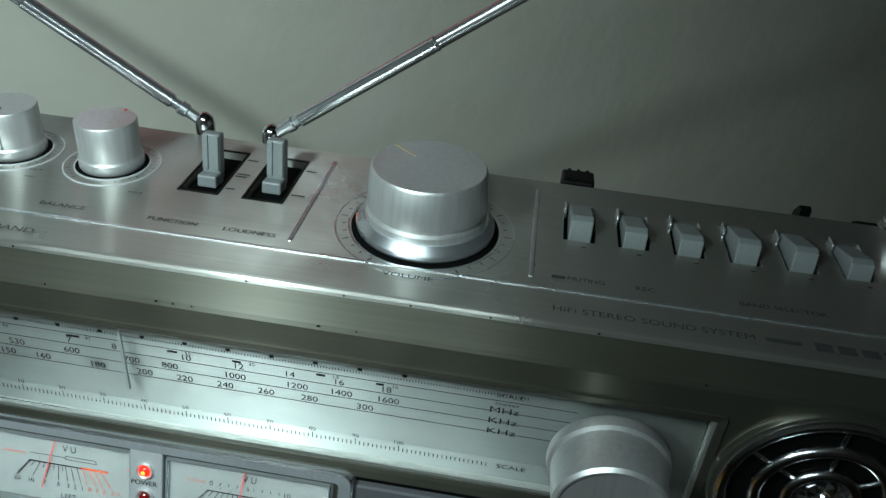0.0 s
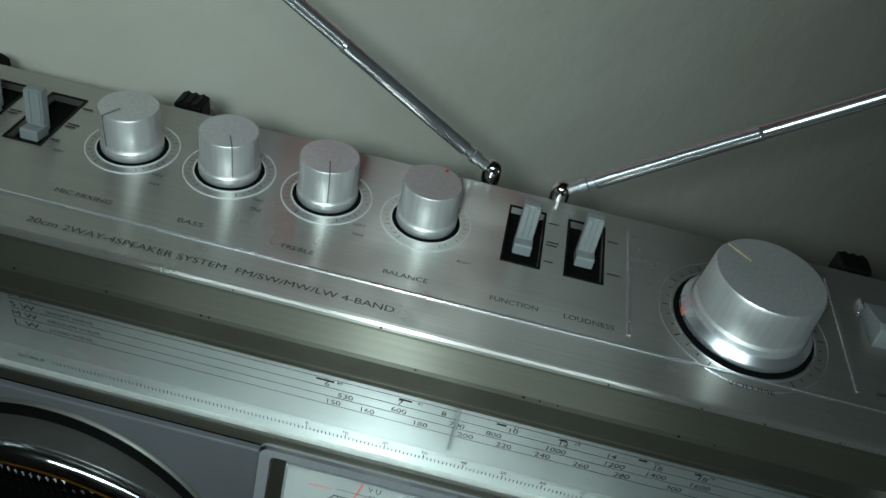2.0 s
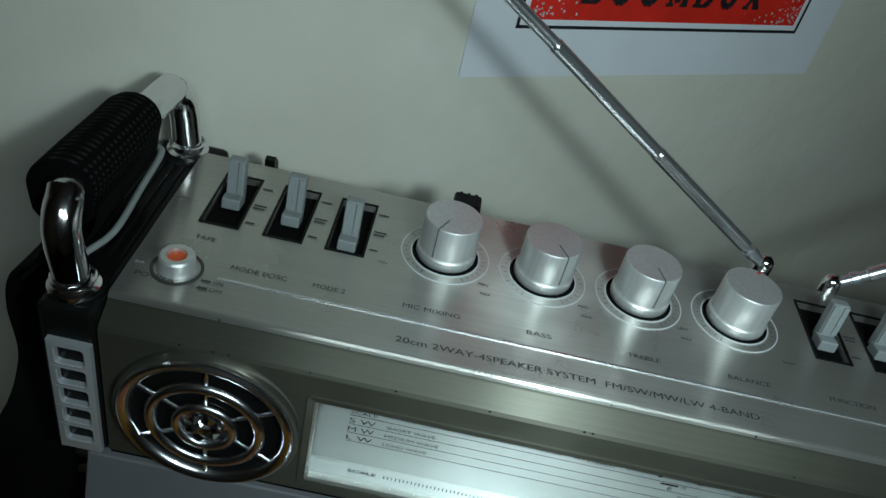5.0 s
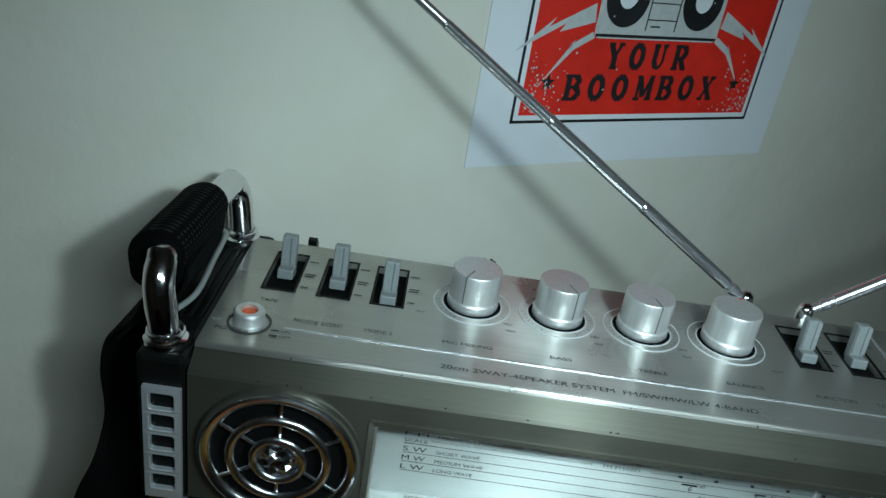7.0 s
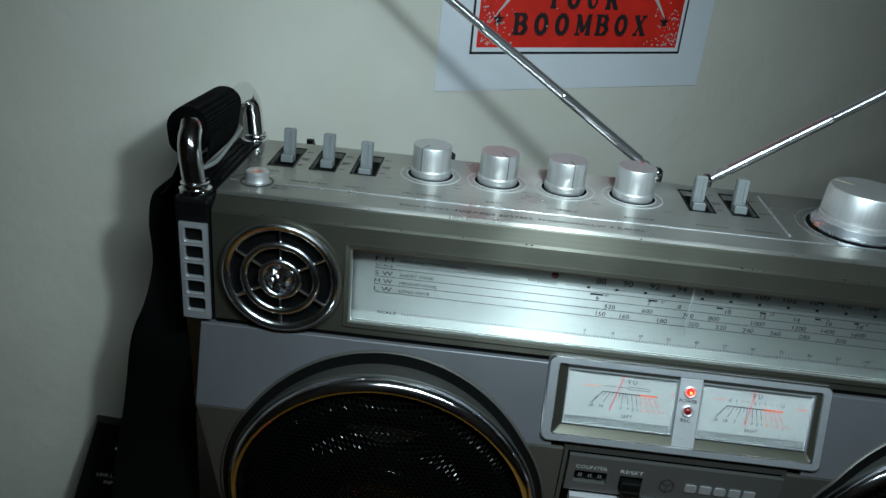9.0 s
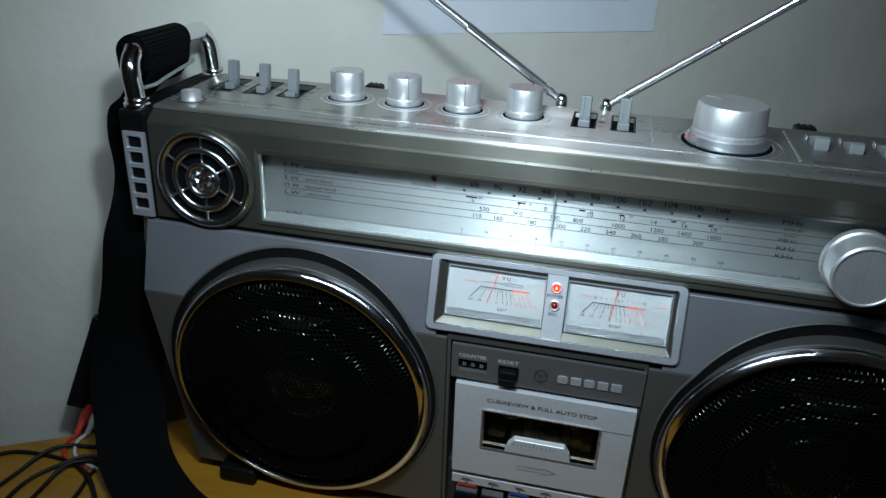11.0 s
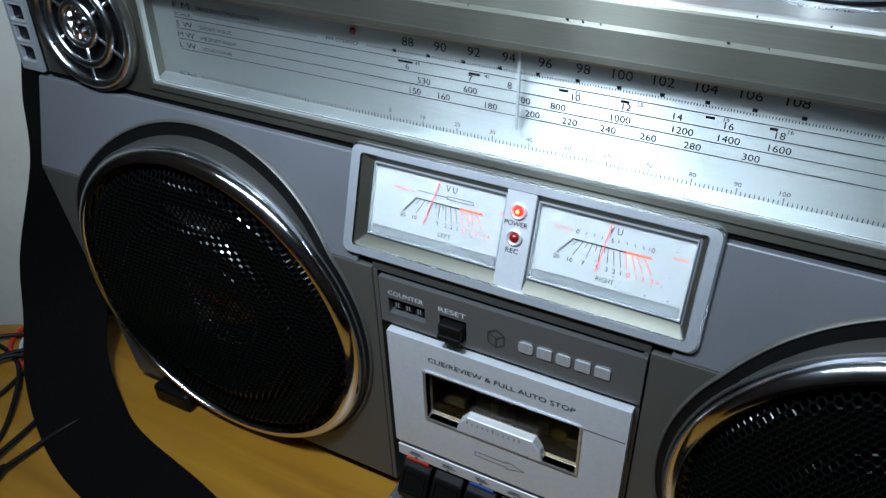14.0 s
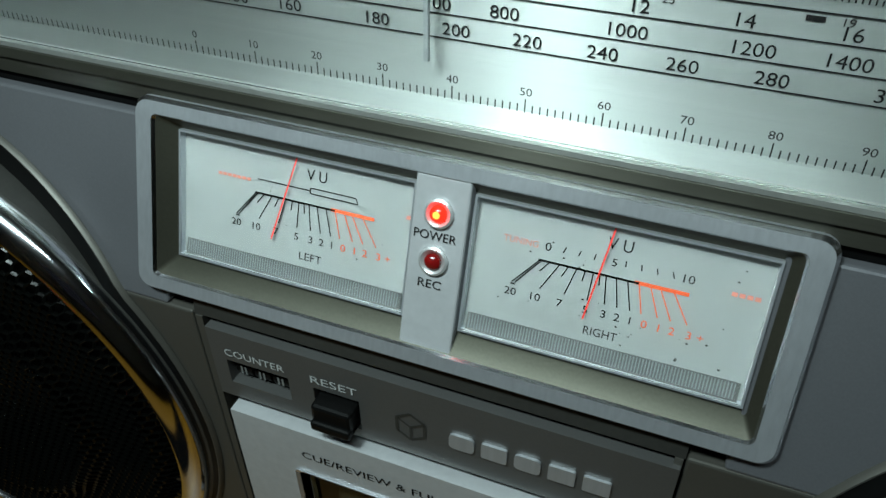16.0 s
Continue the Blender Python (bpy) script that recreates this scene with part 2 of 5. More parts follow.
def box(x0, x1, y0, y1, z0, z1, bevel=0.0, seg=2, bm=None):
    bm2 = bmesh.new()
    bmesh.ops.create_cube(bm2, size=1, matrix=Matrix.LocRotScale(((x0 + x1) / 2, (y0 + y1) / 2, (z0 + z1) / 2), None, (x1 - x0, y1 - y0, z1 - z0)))
    if bevel:
        bmesh.ops.bevel(bm2, geom=bm2.edges[:], offset=bevel, segments=seg, affect="EDGES", profile=0.5)
    return merge(bm, bm2)


def merge(bm, other, m=None):
    if m is not None:
        other.transform(m)
    if bm is None:
        return other
    me = bpy.data.meshes.new("join")
    other.to_mesh(me)
    other.free()
    bm.from_mesh(me)
    bpy.data.meshes.remove(me)
    return bm


def loft(loops, bm=None, closed=True, cap0=False, cap1=False, wrap=False):
    """Bridges loops of equal count, in order."""
    bm = bm or bmesh.new()
    rows = [[bm.verts.new(p) for p in loop] for loop in loops]
    n = len(rows[0])
    pairs = list(zip(rows, rows[1:])) + ([(rows[-1], rows[0])] if wrap else [])
    for a, b in pairs:
        for i in range(n if closed else n - 1):
            j = (i + 1) % n
            bm.faces.new((a[i], a[j], b[j], b[i]))
    if cap0:
        bm.faces.new(rows[0][::-1])
    if cap1:
        bm.faces.new(rows[-1])
    return bm


def lathe(profile, at, axis="z", n=48, bm=None, cap0=True, cap1=True):
    """Turns (radius, height) pairs round an axis through a place; heights run up z, or out of the front (-y)."""
    loops = []
    for r, h in profile:
        loop = []
        for i in range(n):
            a = 2 * math.pi * i / n
            u, v = r * math.cos(a), r * math.sin(a)
            loop.append((at[0] + u, at[1] + v, at[2] + h) if axis == "z" else (at[0] + u, at[1] - h, at[2] + v))
        loops.append(loop)
    return loft(loops, bm, True, cap0, cap1)


def ring(profile, at, axis="y", n=64, bm=None):
    """A closed section turned round an axis: a ring with no caps."""
    loops = []
    for r, h in profile:
        loops.append([(at[0] + r * math.cos(2 * math.pi * i / n), at[1] - h, at[2] + r * math.sin(2 * math.pi * i / n)) if axis == "y" else
                      (at[0] + r * math.cos(2 * math.pi * i / n), at[1] + r * math.sin(2 * math.pi * i / n), at[2] + h) for i in range(n)])
    return loft(loops, bm, True, wrap=True)


def torus(R, r, at, axis="y", h=0.0, n=64, k=10, bm=None):
    return ring([(R + r * math.cos(2 * math.pi * i / k), h + r * math.sin(2 * math.pi * i / k)) for i in range(k)], at, axis, n, bm)


def prism(poly, x0, x1, bm=None, x0b=None, x1b=None):
    """A (y, z) outline drawn out along x."""
    return loft([[(x0, y, z) for y, z in poly], [(x1, y, z) for y, z in poly]], bm, True, True, True)


def tube(points, radius, n=12, bm=None, cap=True):
    """A round tube along points; radius one number or one a point."""
    pts = [Vector(p) for p in points]
    radii = radius if isinstance(radius, (list, tuple)) else [radius] * len(pts)
    up = Vector((0, 0, 1))
    loops, last = [], None
    for i, p in enumerate(pts):
        d = (pts[min(i + 1, len(pts) - 1)] - pts[max(i - 1, 0)]).normalized()
        if last is None:
            s = d.cross(up if abs(d.z) < 0.9 else Vector((1, 0, 0))).normalized()
        else:
            s = (last - d * last.dot(d)).normalized()
        last, b = s, d.cross(s)
        loops.append([p + radii[i] * (math.cos(2 * math.pi * k / n) * s + math.sin(2 * math.pi * k / n) * b) for k in range(n)])
    return loft(loops, bm, True, cap, cap)


def spline(points, steps=8):
    """A smooth line through points."""
    p = [Vector(q) for q in points]
    p = [2 * p[0] - p[1], *p, 2 * p[-1] - p[-2]]
    out = []
    for i in range(1, len(p) - 2):
        for k in range(steps):
            t = k / steps
            out.append(0.5 * (2 * p[i] + (p[i + 1] - p[i - 1]) * t + (2 * p[i - 1] - 5 * p[i] + 4 * p[i + 1] - p[i + 2]) * t * t + (3 * p[i] - p[i - 1] - 3 * p[i + 1] + p[i + 2]) * t ** 3))
    return out + [p[-2]]


def round_rect(u0, u1, v0, v1, r, k=4):
    """A rounded rectangle's outline in two dimensions."""
    out = []
    for cu, cv, a0 in ((u1 - r, v1 - r, 0), (u0 + r, v1 - r, 90), (u0 + r, v0 + r, 180), (u1 - r, v0 + r, 270)):
        for i in range(k + 1):
            a = radians(a0 + 90 * i / k)
            out.append((cu + r * math.cos(a), cv + r * math.sin(a)))
    return out


def front_loop(outline, y):
    return [(u, y, v) for u, v in outline]


def top_loop(outline, z):
    return [(u, v, z) for u, v in outline]


def flat(outlines, m, bm=None, thick=0.0):
    """Flat shapes from (u, v) outlines, laid by the matrix m (u right, v up, w out)."""
    bm = bm or bmesh.new()
    for o in outlines:
        bm.faces.new([bm.verts.new(m @ Vector((u, v, thick))) for u, v in o])
    return bm


def bar(u0, u1, v0, v1):
    return [(u0, v0), (u1, v0), (u1, v1), (u0, v1)]


def stroke(u0, v0, u1, v1, w):
    d = Vector((u1 - u0, v1 - v0)).normalized() * (w / 2)
    return [(u0 - d.y, v0 + d.x), (u0 + d.y, v0 - d.x), (u1 + d.y, v1 - d.x), (u1 - d.y, v1 + d.x)]


def lettering(items, m, bm=None):
    """Printed words: (text, u, v, height, width or 0, anchor 0 left 0.5 middle) laid by m; v is the foot of the letters."""
    bm = bm or bmesh.new()
    made = []
    for body, u, v, height, width, anchor in items:
        cu = bpy.data.curves.new("print", "FONT")
        cu.body, cu.size, cu.resolution_u = body, 1.0, 3
        made.append((new("print", cu), u, v, height, width, anchor))
    bpy.context.view_layer.update()
    deps = bpy.context.evaluated_depsgraph_get()
    for ob, u, v, height, width, anchor in made:
        me = bpy.data.meshes.new_from_object(ob.evaluated_get(deps))
        xs = [q.co.x for q in me.vertices]
        if xs:
            lo, hi = min(xs), max(xs)
            sv = height / 0.70
            su = width / (hi - lo) if width else sv * 1.12
            place = Matrix.Translation((u - anchor * (hi - lo) * su, v, 0)) @ Matrix.Diagonal((su, sv, 1, 1)) @ Matrix.Translation((-lo, 0, 0))
            me.transform(m @ place)
            bm.from_mesh(me)
        bpy.data.meshes.remove(me)
        cu = ob.data
        bpy.data.objects.remove(ob)
        bpy.data.curves.remove(cu)
    return bm


def holed(u0, u1, v0, v1, holes, depth, m, bm=None):
    """A flat plate with rectangular openings and the walls of the openings; m lays it (u, v, w out)."""
    bm = bm or bmesh.new()
    us = sorted({u0, u1, *[h[0] for h in holes], *[h[1] for h in holes]})
    vs = sorted({v0, v1, *[h[2] for h in holes], *[h[3] for h in holes]})
    seen = {}

    def vert(u, v, w):
        key = (round(u, 6), round(v, 6), w)
        if key not in seen:
            seen[key] = bm.verts.new(m @ Vector((u, v, w)))
        return seen[key]

    for a, b in zip(us, us[1:]):
        for c, d in zip(vs, vs[1:]):
            if not any(h[0] < (a + b) / 2 < h[1] and h[2] < (c + d) / 2 < h[3] for h in holes):
                bm.faces.new([vert(a, c, 0), vert(b, c, 0), vert(b, d, 0), vert(a, d, 0)])
    for h in [*holes, (u0, u1, v0, v1)]:
        loop = []
        for u in [u for u in us if h[0] <= u <= h[1]]:
            loop.append((u, h[2]))
        for v in [v for v in vs if h[2] < v <= h[3]]:
            loop.append((h[1], v))
        for u in [u for u in us if h[0] <= u < h[1]][::-1]:
            loop.append((u, h[3]))
        for v in [v for v in vs if h[2] < v < h[3]][::-1]:
            loop.append((h[0], v))
        for (a, b), (c, d) in zip(loop, loop[1:] + loop[:1]):
            bm.faces.new([vert(a, b, 0), vert(a, b, -depth), vert(c, d, -depth), vert(c, d, 0)])
    return bm


XC = 0.232          # middle of the radio
XL, XR = -0.090, 0.554
DECK = 0.330        # height of the deck
TABLE = -0.008
ON_DECK = pose(0, 0, DECK)
ON_FRONT = Matrix(((1, 0, 0, 0), (0, 0, -1, 0), (0, 1, 0, 0), (0, 0, 0, 1)))      # u = x, v = z, out of the front
LEAN_UP = Vector((0, 0.018, 0.059)).normalized()
ON_FACET = Matrix(((1, 0, 0, 0), (0, LEAN_UP.y, -LEAN_UP.z, -0.0185), (0, LEAN_UP.z, LEAN_UP.y, 0.182), (0, 0, 0, 1)))


def front_at(y):
    return Matrix.Translation((0, y, 0)) @ ON_FRONT


def mirror(bm):
    bmesh.ops.transform(bm, matrix=Matrix(((-1, 0, 0, 2 * XC), (0, 1, 0, 0), (0, 0, 1, 0), (0, 0, 0, 1))), verts=bm.verts)
    return bm


# ---- room ----
def room():
    c, s = math.cos(WALL_TURN), math.sin(WALL_TURN)
    turn = Matrix.Translation((0.031, 0.221, 0)) @ pose(0, 0, 0, 0, 0, 29)
    lo, hi = -0.76, 1.74
    bm = box(-1.9, 2.1, 0.0, 0.12, lo, hi)
    bm.transform(turn)
    tagged(part("wall_back", bm, PLASTER), "cream painted plaster wall behind the radio", "wall", kind="structure")
    bm = box(-2.02, -1.9, -2.92, 0.12, lo, hi)
    bm.transform(turn)
    tagged(part("wall_side", bm, PLASTER), "cream painted plaster side wall", "wall", kind="structure")
    bm = box(2.1, 2.22, -2.92, 0.12, lo, hi)
    bm.transform(turn)
    tagged(part("wall_far_side", bm, PLASTER), "cream painted plaster far side wall", "wall", kind="structure")
    bm = box(-1.9, -1.15, -2.92, -2.8, lo, hi)
    box(0.05, 2.1, -2.92, -2.8, lo, hi, bm=bm)
    box(-1.15, 0.05, -2.92, -2.8, lo, 0.2, bm=bm)
    box(-1.15, 0.05, -2.92, -2.8, 1.3, hi, bm=bm)
    bm.transform(turn)
    # unseen window frame, added round the opening that holds the fill light
    w = bmesh.new()
    for u0, u1, z0, z1 in ((-1.15, -1.10, 0.2, 1.3), (0.0, 0.05, 0.2, 1.3), (-1.10, 0.0, 0.2, 0.25), (-1.10, 0.0, 1.25, 1.3), (-0.57, -0.53, 0.25, 1.25)):
        box(u0, u1, -2.85, -2.80, z0, z1, 0.004, bm=w)
    w.transform(turn)
    tagged(part("added_window_1", w, CEILING), "unseen white painted window frame added in the far wall round the fill light", "window", kind="structure")
    tagged(part("wall_front", bm, PLASTER), "cream painted plaster wall of the room", "wall", kind="structure")
    bm = box(-2.02, 2.22, -2.92, 0.12, lo - 0.1, lo)
    bm.transform(turn)
    tagged(part("floor", bm, FLOORING), "brown carpeted floor of the room", "floor", kind="structure")
    bm = box(-2.02, 2.22, -2.92, 0.12, hi, hi + 0.1)
    bm.transform(turn)
    tagged(part("ceiling", bm, CEILING), "plain white painted ceiling", "ceiling", kind="structure")


def table():
    t = thing("table", 0.3, -0.1, -0.76, "honey-coloured pine table with rounded corners against the wall", "table")
    turn = Matrix.Translation((-0.318, -0.058, 0)) @ pose(0, 0, 0, 0, 0, 30)
    o = round_rect(0.0, 1.35, -0.46, 0.0, 0.035, 6)
    inset = round_rect(0.003, 1.347, -0.457, -0.003, 0.033, 6)
    bm = loft([top_loop(inset, TABLE - 0.026), top_loop(o, TABLE - 0.023), top_loop(o, TABLE - 0.004), top_loop(inset, TABLE - 0.0008), top_loop(round_rect(0.006, 1.344, -0.454, -0.006, 0.03, 6), TABLE)], None, True, True, True)
    bm.transform(turn)
    part("tabletop", bm, WOOD, t)
    for u, v in ((0.07, -0.07), (1.28, -0.07), (0.07, -0.40), (1.28, -0.40)):
        bm = box(u - 0.025, u + 0.025, v - 0.025, v + 0.025, -0.76, TABLE - 0.026, 0.003)
        bm.transform(turn)
        part("leg", bm, WOOD, t)


SLAB = {
    "B": ((0.2, 0, 0.2, 1, 2), (0, 1, 0.55, 1, 1), (0.2, 0.52, 0.6, 0.52, 1), (0, 0, 0.58, 0, 1), (0.54, 1, 0.72, 0.88, 2), (0.71, 0.92, 0.71, 0.66, 2), (0.72, 0.68, 0.55, 0.53, 2), (0.58, 0.52, 0.77, 0.36, 2), (0.77, 0.4, 0.77, 0.14, 2), (0.77, 0.17, 0.56, 0.01, 2)),
    "O": tuple((0.42 + 0.32 * math.sin(k * math.pi / 6), 0.5 + 0.5 * math.cos(k * math.pi / 6), 0.42 + 0.32 * math.sin((k + 1.1) * math.pi / 6), 0.5 + 0.5 * math.cos((k + 1.1) * math.pi / 6), 2) for k in range(12)),
    "M": ((0.15, 0, 0.15, 1, 1), (0.85, 0, 0.85, 1, 2), (0.17, 1, 0.5, 0.1, 2), (0.83, 1, 0.5, 0.1, 1), (-0.02, 0, 0.33, 0, 1), (0.66, 0, 1.02, 0, 1), (0, 1, 0.25, 1, 1), (0.75, 1, 1, 1, 1)),
    "X": ((0.12, 1, 0.70, 0, 2), (0.68, 1, 0.14, 0, 1), (-0.02, 1, 0.34, 1, 1), (0.52, 1, 0.84, 1, 1), (-0.02, 0, 0.30, 0, 1), (0.5, 0, 0.86, 0, 1)),
    "Y": ((0.12, 1, 0.42, 0.45, 2), (0.70, 1, 0.42, 0.45, 1), (0.42, 0.5, 0.42, 0, 2), (-0.02, 1, 0.32, 1, 1), (0.54, 1, 0.86, 1, 1), (0.22, 0, 0.62, 0, 1)),
    "U": ((0.18, 1, 0.18, 0.24, 2), (0.18, 0.28, 0.32, 0.04, 2), (0.28, 0.02, 0.56, 0.02, 1), (0.54, 0.03, 0.68, 0.28, 1), (0.68, 0.24, 0.68, 1, 1), (0, 1, 0.36, 1, 1), (0.54, 1, 0.84, 1, 1)),
    "R": ((0.2, 0, 0.2, 1, 2), (0, 1, 0.55, 1, 1), (0.2, 0.48, 0.55, 0.48, 1), (0, 0, 0.38, 0, 1), (0.54, 1, 0.72, 0.86, 2), (0.71, 0.9, 0.71, 0.6, 2), (0.72, 0.64, 0.54, 0.49, 2), (0.44, 0.5, 0.74, 0, 2), (0.6, 0, 0.9, 0, 1)),
}


def slab_word(bm, body, u, v, height, width, m):
    """Heavy letters with square feet, printed in the plane of m."""
    step = width / (len(body) - 0.16)
    for k, letter in enumerate(body):
        left = u - width / 2 + k * step
        for j, (a, b, c, d, thick) in enumerate(SLAB[letter]):
            w = step * 0.76
            flat([stroke(left + a * w, v + b * height, left + c * w, v + d * height, (0.0025, 0.0046)[thick - 1])], m, bm, 0.0009 + 0.000012 * j)


def poster():
    """A printed sheet on the wall; the outlines are in its own plane."""
    m = Matrix.Translation((0.031, 0.221, 0.358)) @ pose(0, 0, 0, 0, 0, 29) @ Matrix.Translation((0, -0.0012, 0)) @ ON_FRONT
    t = thing("poster", 0.16, 0.29, 0.358, "white paper poster with a red boombox print on the wall", "poster")
    W, Hh = 0.294, 0.415
    bm = bmesh.new()
    top = [[m @ Vector((u, v, w)) for u, v in ((0, 0), (W, 0), (W, Hh), (0, Hh))] for w in (-0.0005, 0.0)]
    loft(top, bm, True, True, True)
    part("sheet", bm, PAPER, t)
    u0, u1, v0, v1 = 0.030, 0.262, 0.032, 0.385
    bm = flat([bar(u0, u1, v0, v0 + 0.0022), bar(u0, u1, v1 - 0.0022, v1), bar(u0, u0 + 0.0022, v0, v1), bar(u1 - 0.0022, u1, v0, v1)], m, None, 0.0003)
    part("border", bm, POSTER_BLACK, t)
    bm = flat([bar(u0 + 0.006, u1 - 0.006, v0 + 0.006, v1 - 0.006)], m, None, 0.0005)
    part("red_ground", bm, POSTER_RED, t)
    bm = bmesh.new()
    slab_word(bm, "BOOMBOX", 0.1445, 0.0500, 0.0168, 0.149, m)
    slab_word(bm, "YOUR", 0.1420, 0.0735, 0.0168, 0.080, m)
    for u in (0.055, 0.236):
        star = [(u + (0.0065 if k % 2 == 0 else 0.0027) * math.sin(k * math.pi / 5), 0.062 + (0.0065 if k % 2 == 0 else 0.0027) * math.cos(k * math.pi / 5)) for k in range(10)]
        flat([star], m, bm, 0.0009)
    part("print", bm, POSTER_BLACK, t)
    # drawn radio with its bolts
    sheet = m
    m = m @ Matrix.Translation((0.1440, 0.094, 0)) @ Matrix.Diagonal((1.10, 1.08, 1, 1)) @ Matrix.Translation((-0.146, -0.118, 0))
    bm = flat([round_rect(0.093, 0.199, 0.118, 0.190, 0.004)], m, None, 0.0007)
    for side in (1, -1):
        for pts in (((0.092, 0.128), (0.066, 0.121), (0.070, 0.1265), (0.036, 0.108), (0.062, 0.130), (0.058, 0.124), (0.090, 0.140)),
                    ((0.094, 0.118), (0.076, 0.108), (0.080, 0.1105), (0.058, 0.086), (0.080, 0.117), (0.077, 0.1135), (0.092, 0.122))):
            flat([[(0.146 + side * (u - 0.146), v) for u, v in pts]], m, bm, 0.00075)
        for k in range(6):
            a = radians(20 + 22 * k)
            cu, cv = 0.146 + side * (0.058 + 0.022 * math.cos(a)), 0.170 + 0.03 * math.sin(a)
            flat([[(cu + 0.009 * math.cos(b) * side, cv + 0.0045 * math.sin(b)) for b in (2 * math.pi * i / 12 for i in range(12))]], m, bm, 0.00078 + 0.00002 * k)
    rng = random.Random(4)
    for k in range(240):
        edge = rng.random() < 0.75
        u = rng.choice((u0 + 0.008 + abs(rng.gauss(0, 0.014)), u1 - 0.008 - abs(rng.gauss(0, 0.014)))) if edge else rng.uniform(u0 + 0.01, u1 - 0.01)
        v = v0 + 0.008 + abs(rng.gauss(0, 0.022)) if edge else rng.uniform(v0 + 0.01, v1 - 0.01)
        r = rng.uniform(0.0002, 0.0011)
        if u0 + 0.007 < u < u1 - 0.007:
            flat([[(u + r * rng.uniform(0.5, 1.3) * math.cos(a), v + r * rng.uniform(0.5, 1.3) * math.sin(a)) for a in (k2 * math.pi / 3 for k2 in range(6))]], sheet, bm, 0.00106)
    part("pale_print", bm, POSTER_GREY, t)
    bm = bmesh.new()
    for cu in (0.114, 0.178):
        flat([[(cu + 0.0175 * math.cos(2 * math.pi * i / 32), 0.145 + 0.0195 * math.sin(2 * math.pi * i / 32)) for i in range(32)]], m, bm, 0.0009)
    flat([bar(0.094, 0.198, 0.119, 0.121), bar(0.133, 0.134, 0.124, 0.186), bar(0.158, 0.159, 0.124, 0.186), bar(0.134, 0.158, 0.142, 0.1428), bar(0.134, 0.158, 0.131, 0.1318), bar(0.137, 0.1455, 0.1265, 0.1275),
          bar(0.136, 0.137, 0.150, 0.164), bar(0.150, 0.151, 0.150, 0.164), bar(0.136, 0.151, 0.150, 0.1508), bar(0.136, 0.151, 0.1632, 0.164), bar(0.1525, 0.157, 0.146, 0.1465), bar(0.1525, 0.157, 0.152, 0.1525)], m, bm, 0.0009)
    part("drawing", bm, POSTER_BLACK, t)
    for cu in (0.114, 0.178):
        bm = bmesh.new()
        flat([[(cu + 0.0075 * math.cos(2 * math.pi * i / 24), 0.146 + 0.0085 * math.sin(2 * math.pi * i / 24)) for i in range(24)]], m, bm, 0.0011)
        part("drawn_cone", bm, PAPER, t)


# ---- radio: case ----
def side_block(rows, flip):
    """A slab of the lower front from rows of (left, right, height, front), closed at the back."""
    bm = bmesh.new()
    a, b = rows
    front = [[bm.verts.new((x, y, z)) for x in (x0, x1)] for x0, x1, z, y in rows]
    back = [[bm.verts.new((x, 0.128, z)) for x in (x0, x1)] for x0, x1, z, y in rows]
    bm.faces.new((front[0][0], front[0][1], front[1][1], front[1][0]))
    bm.faces.new((back[0][0], back[0][1], back[1][1], back[1][0]))
    for k in range(2):
        bm.faces.new((front[k][0], front[k][1], back[k][1], back[k][0]))
        bm.faces.new((front[0][k], front[1][k], back[1][k], back[0][k]))
    bmesh.ops.recalc_face_normals(bm, faces=bm.faces)
    bmesh.ops.bevel(bm, geom=bm.edges[:], offset=0.0008, segments=2, affect="EDGES", profile=0.5)
    return mirror(bm) if flip else bm


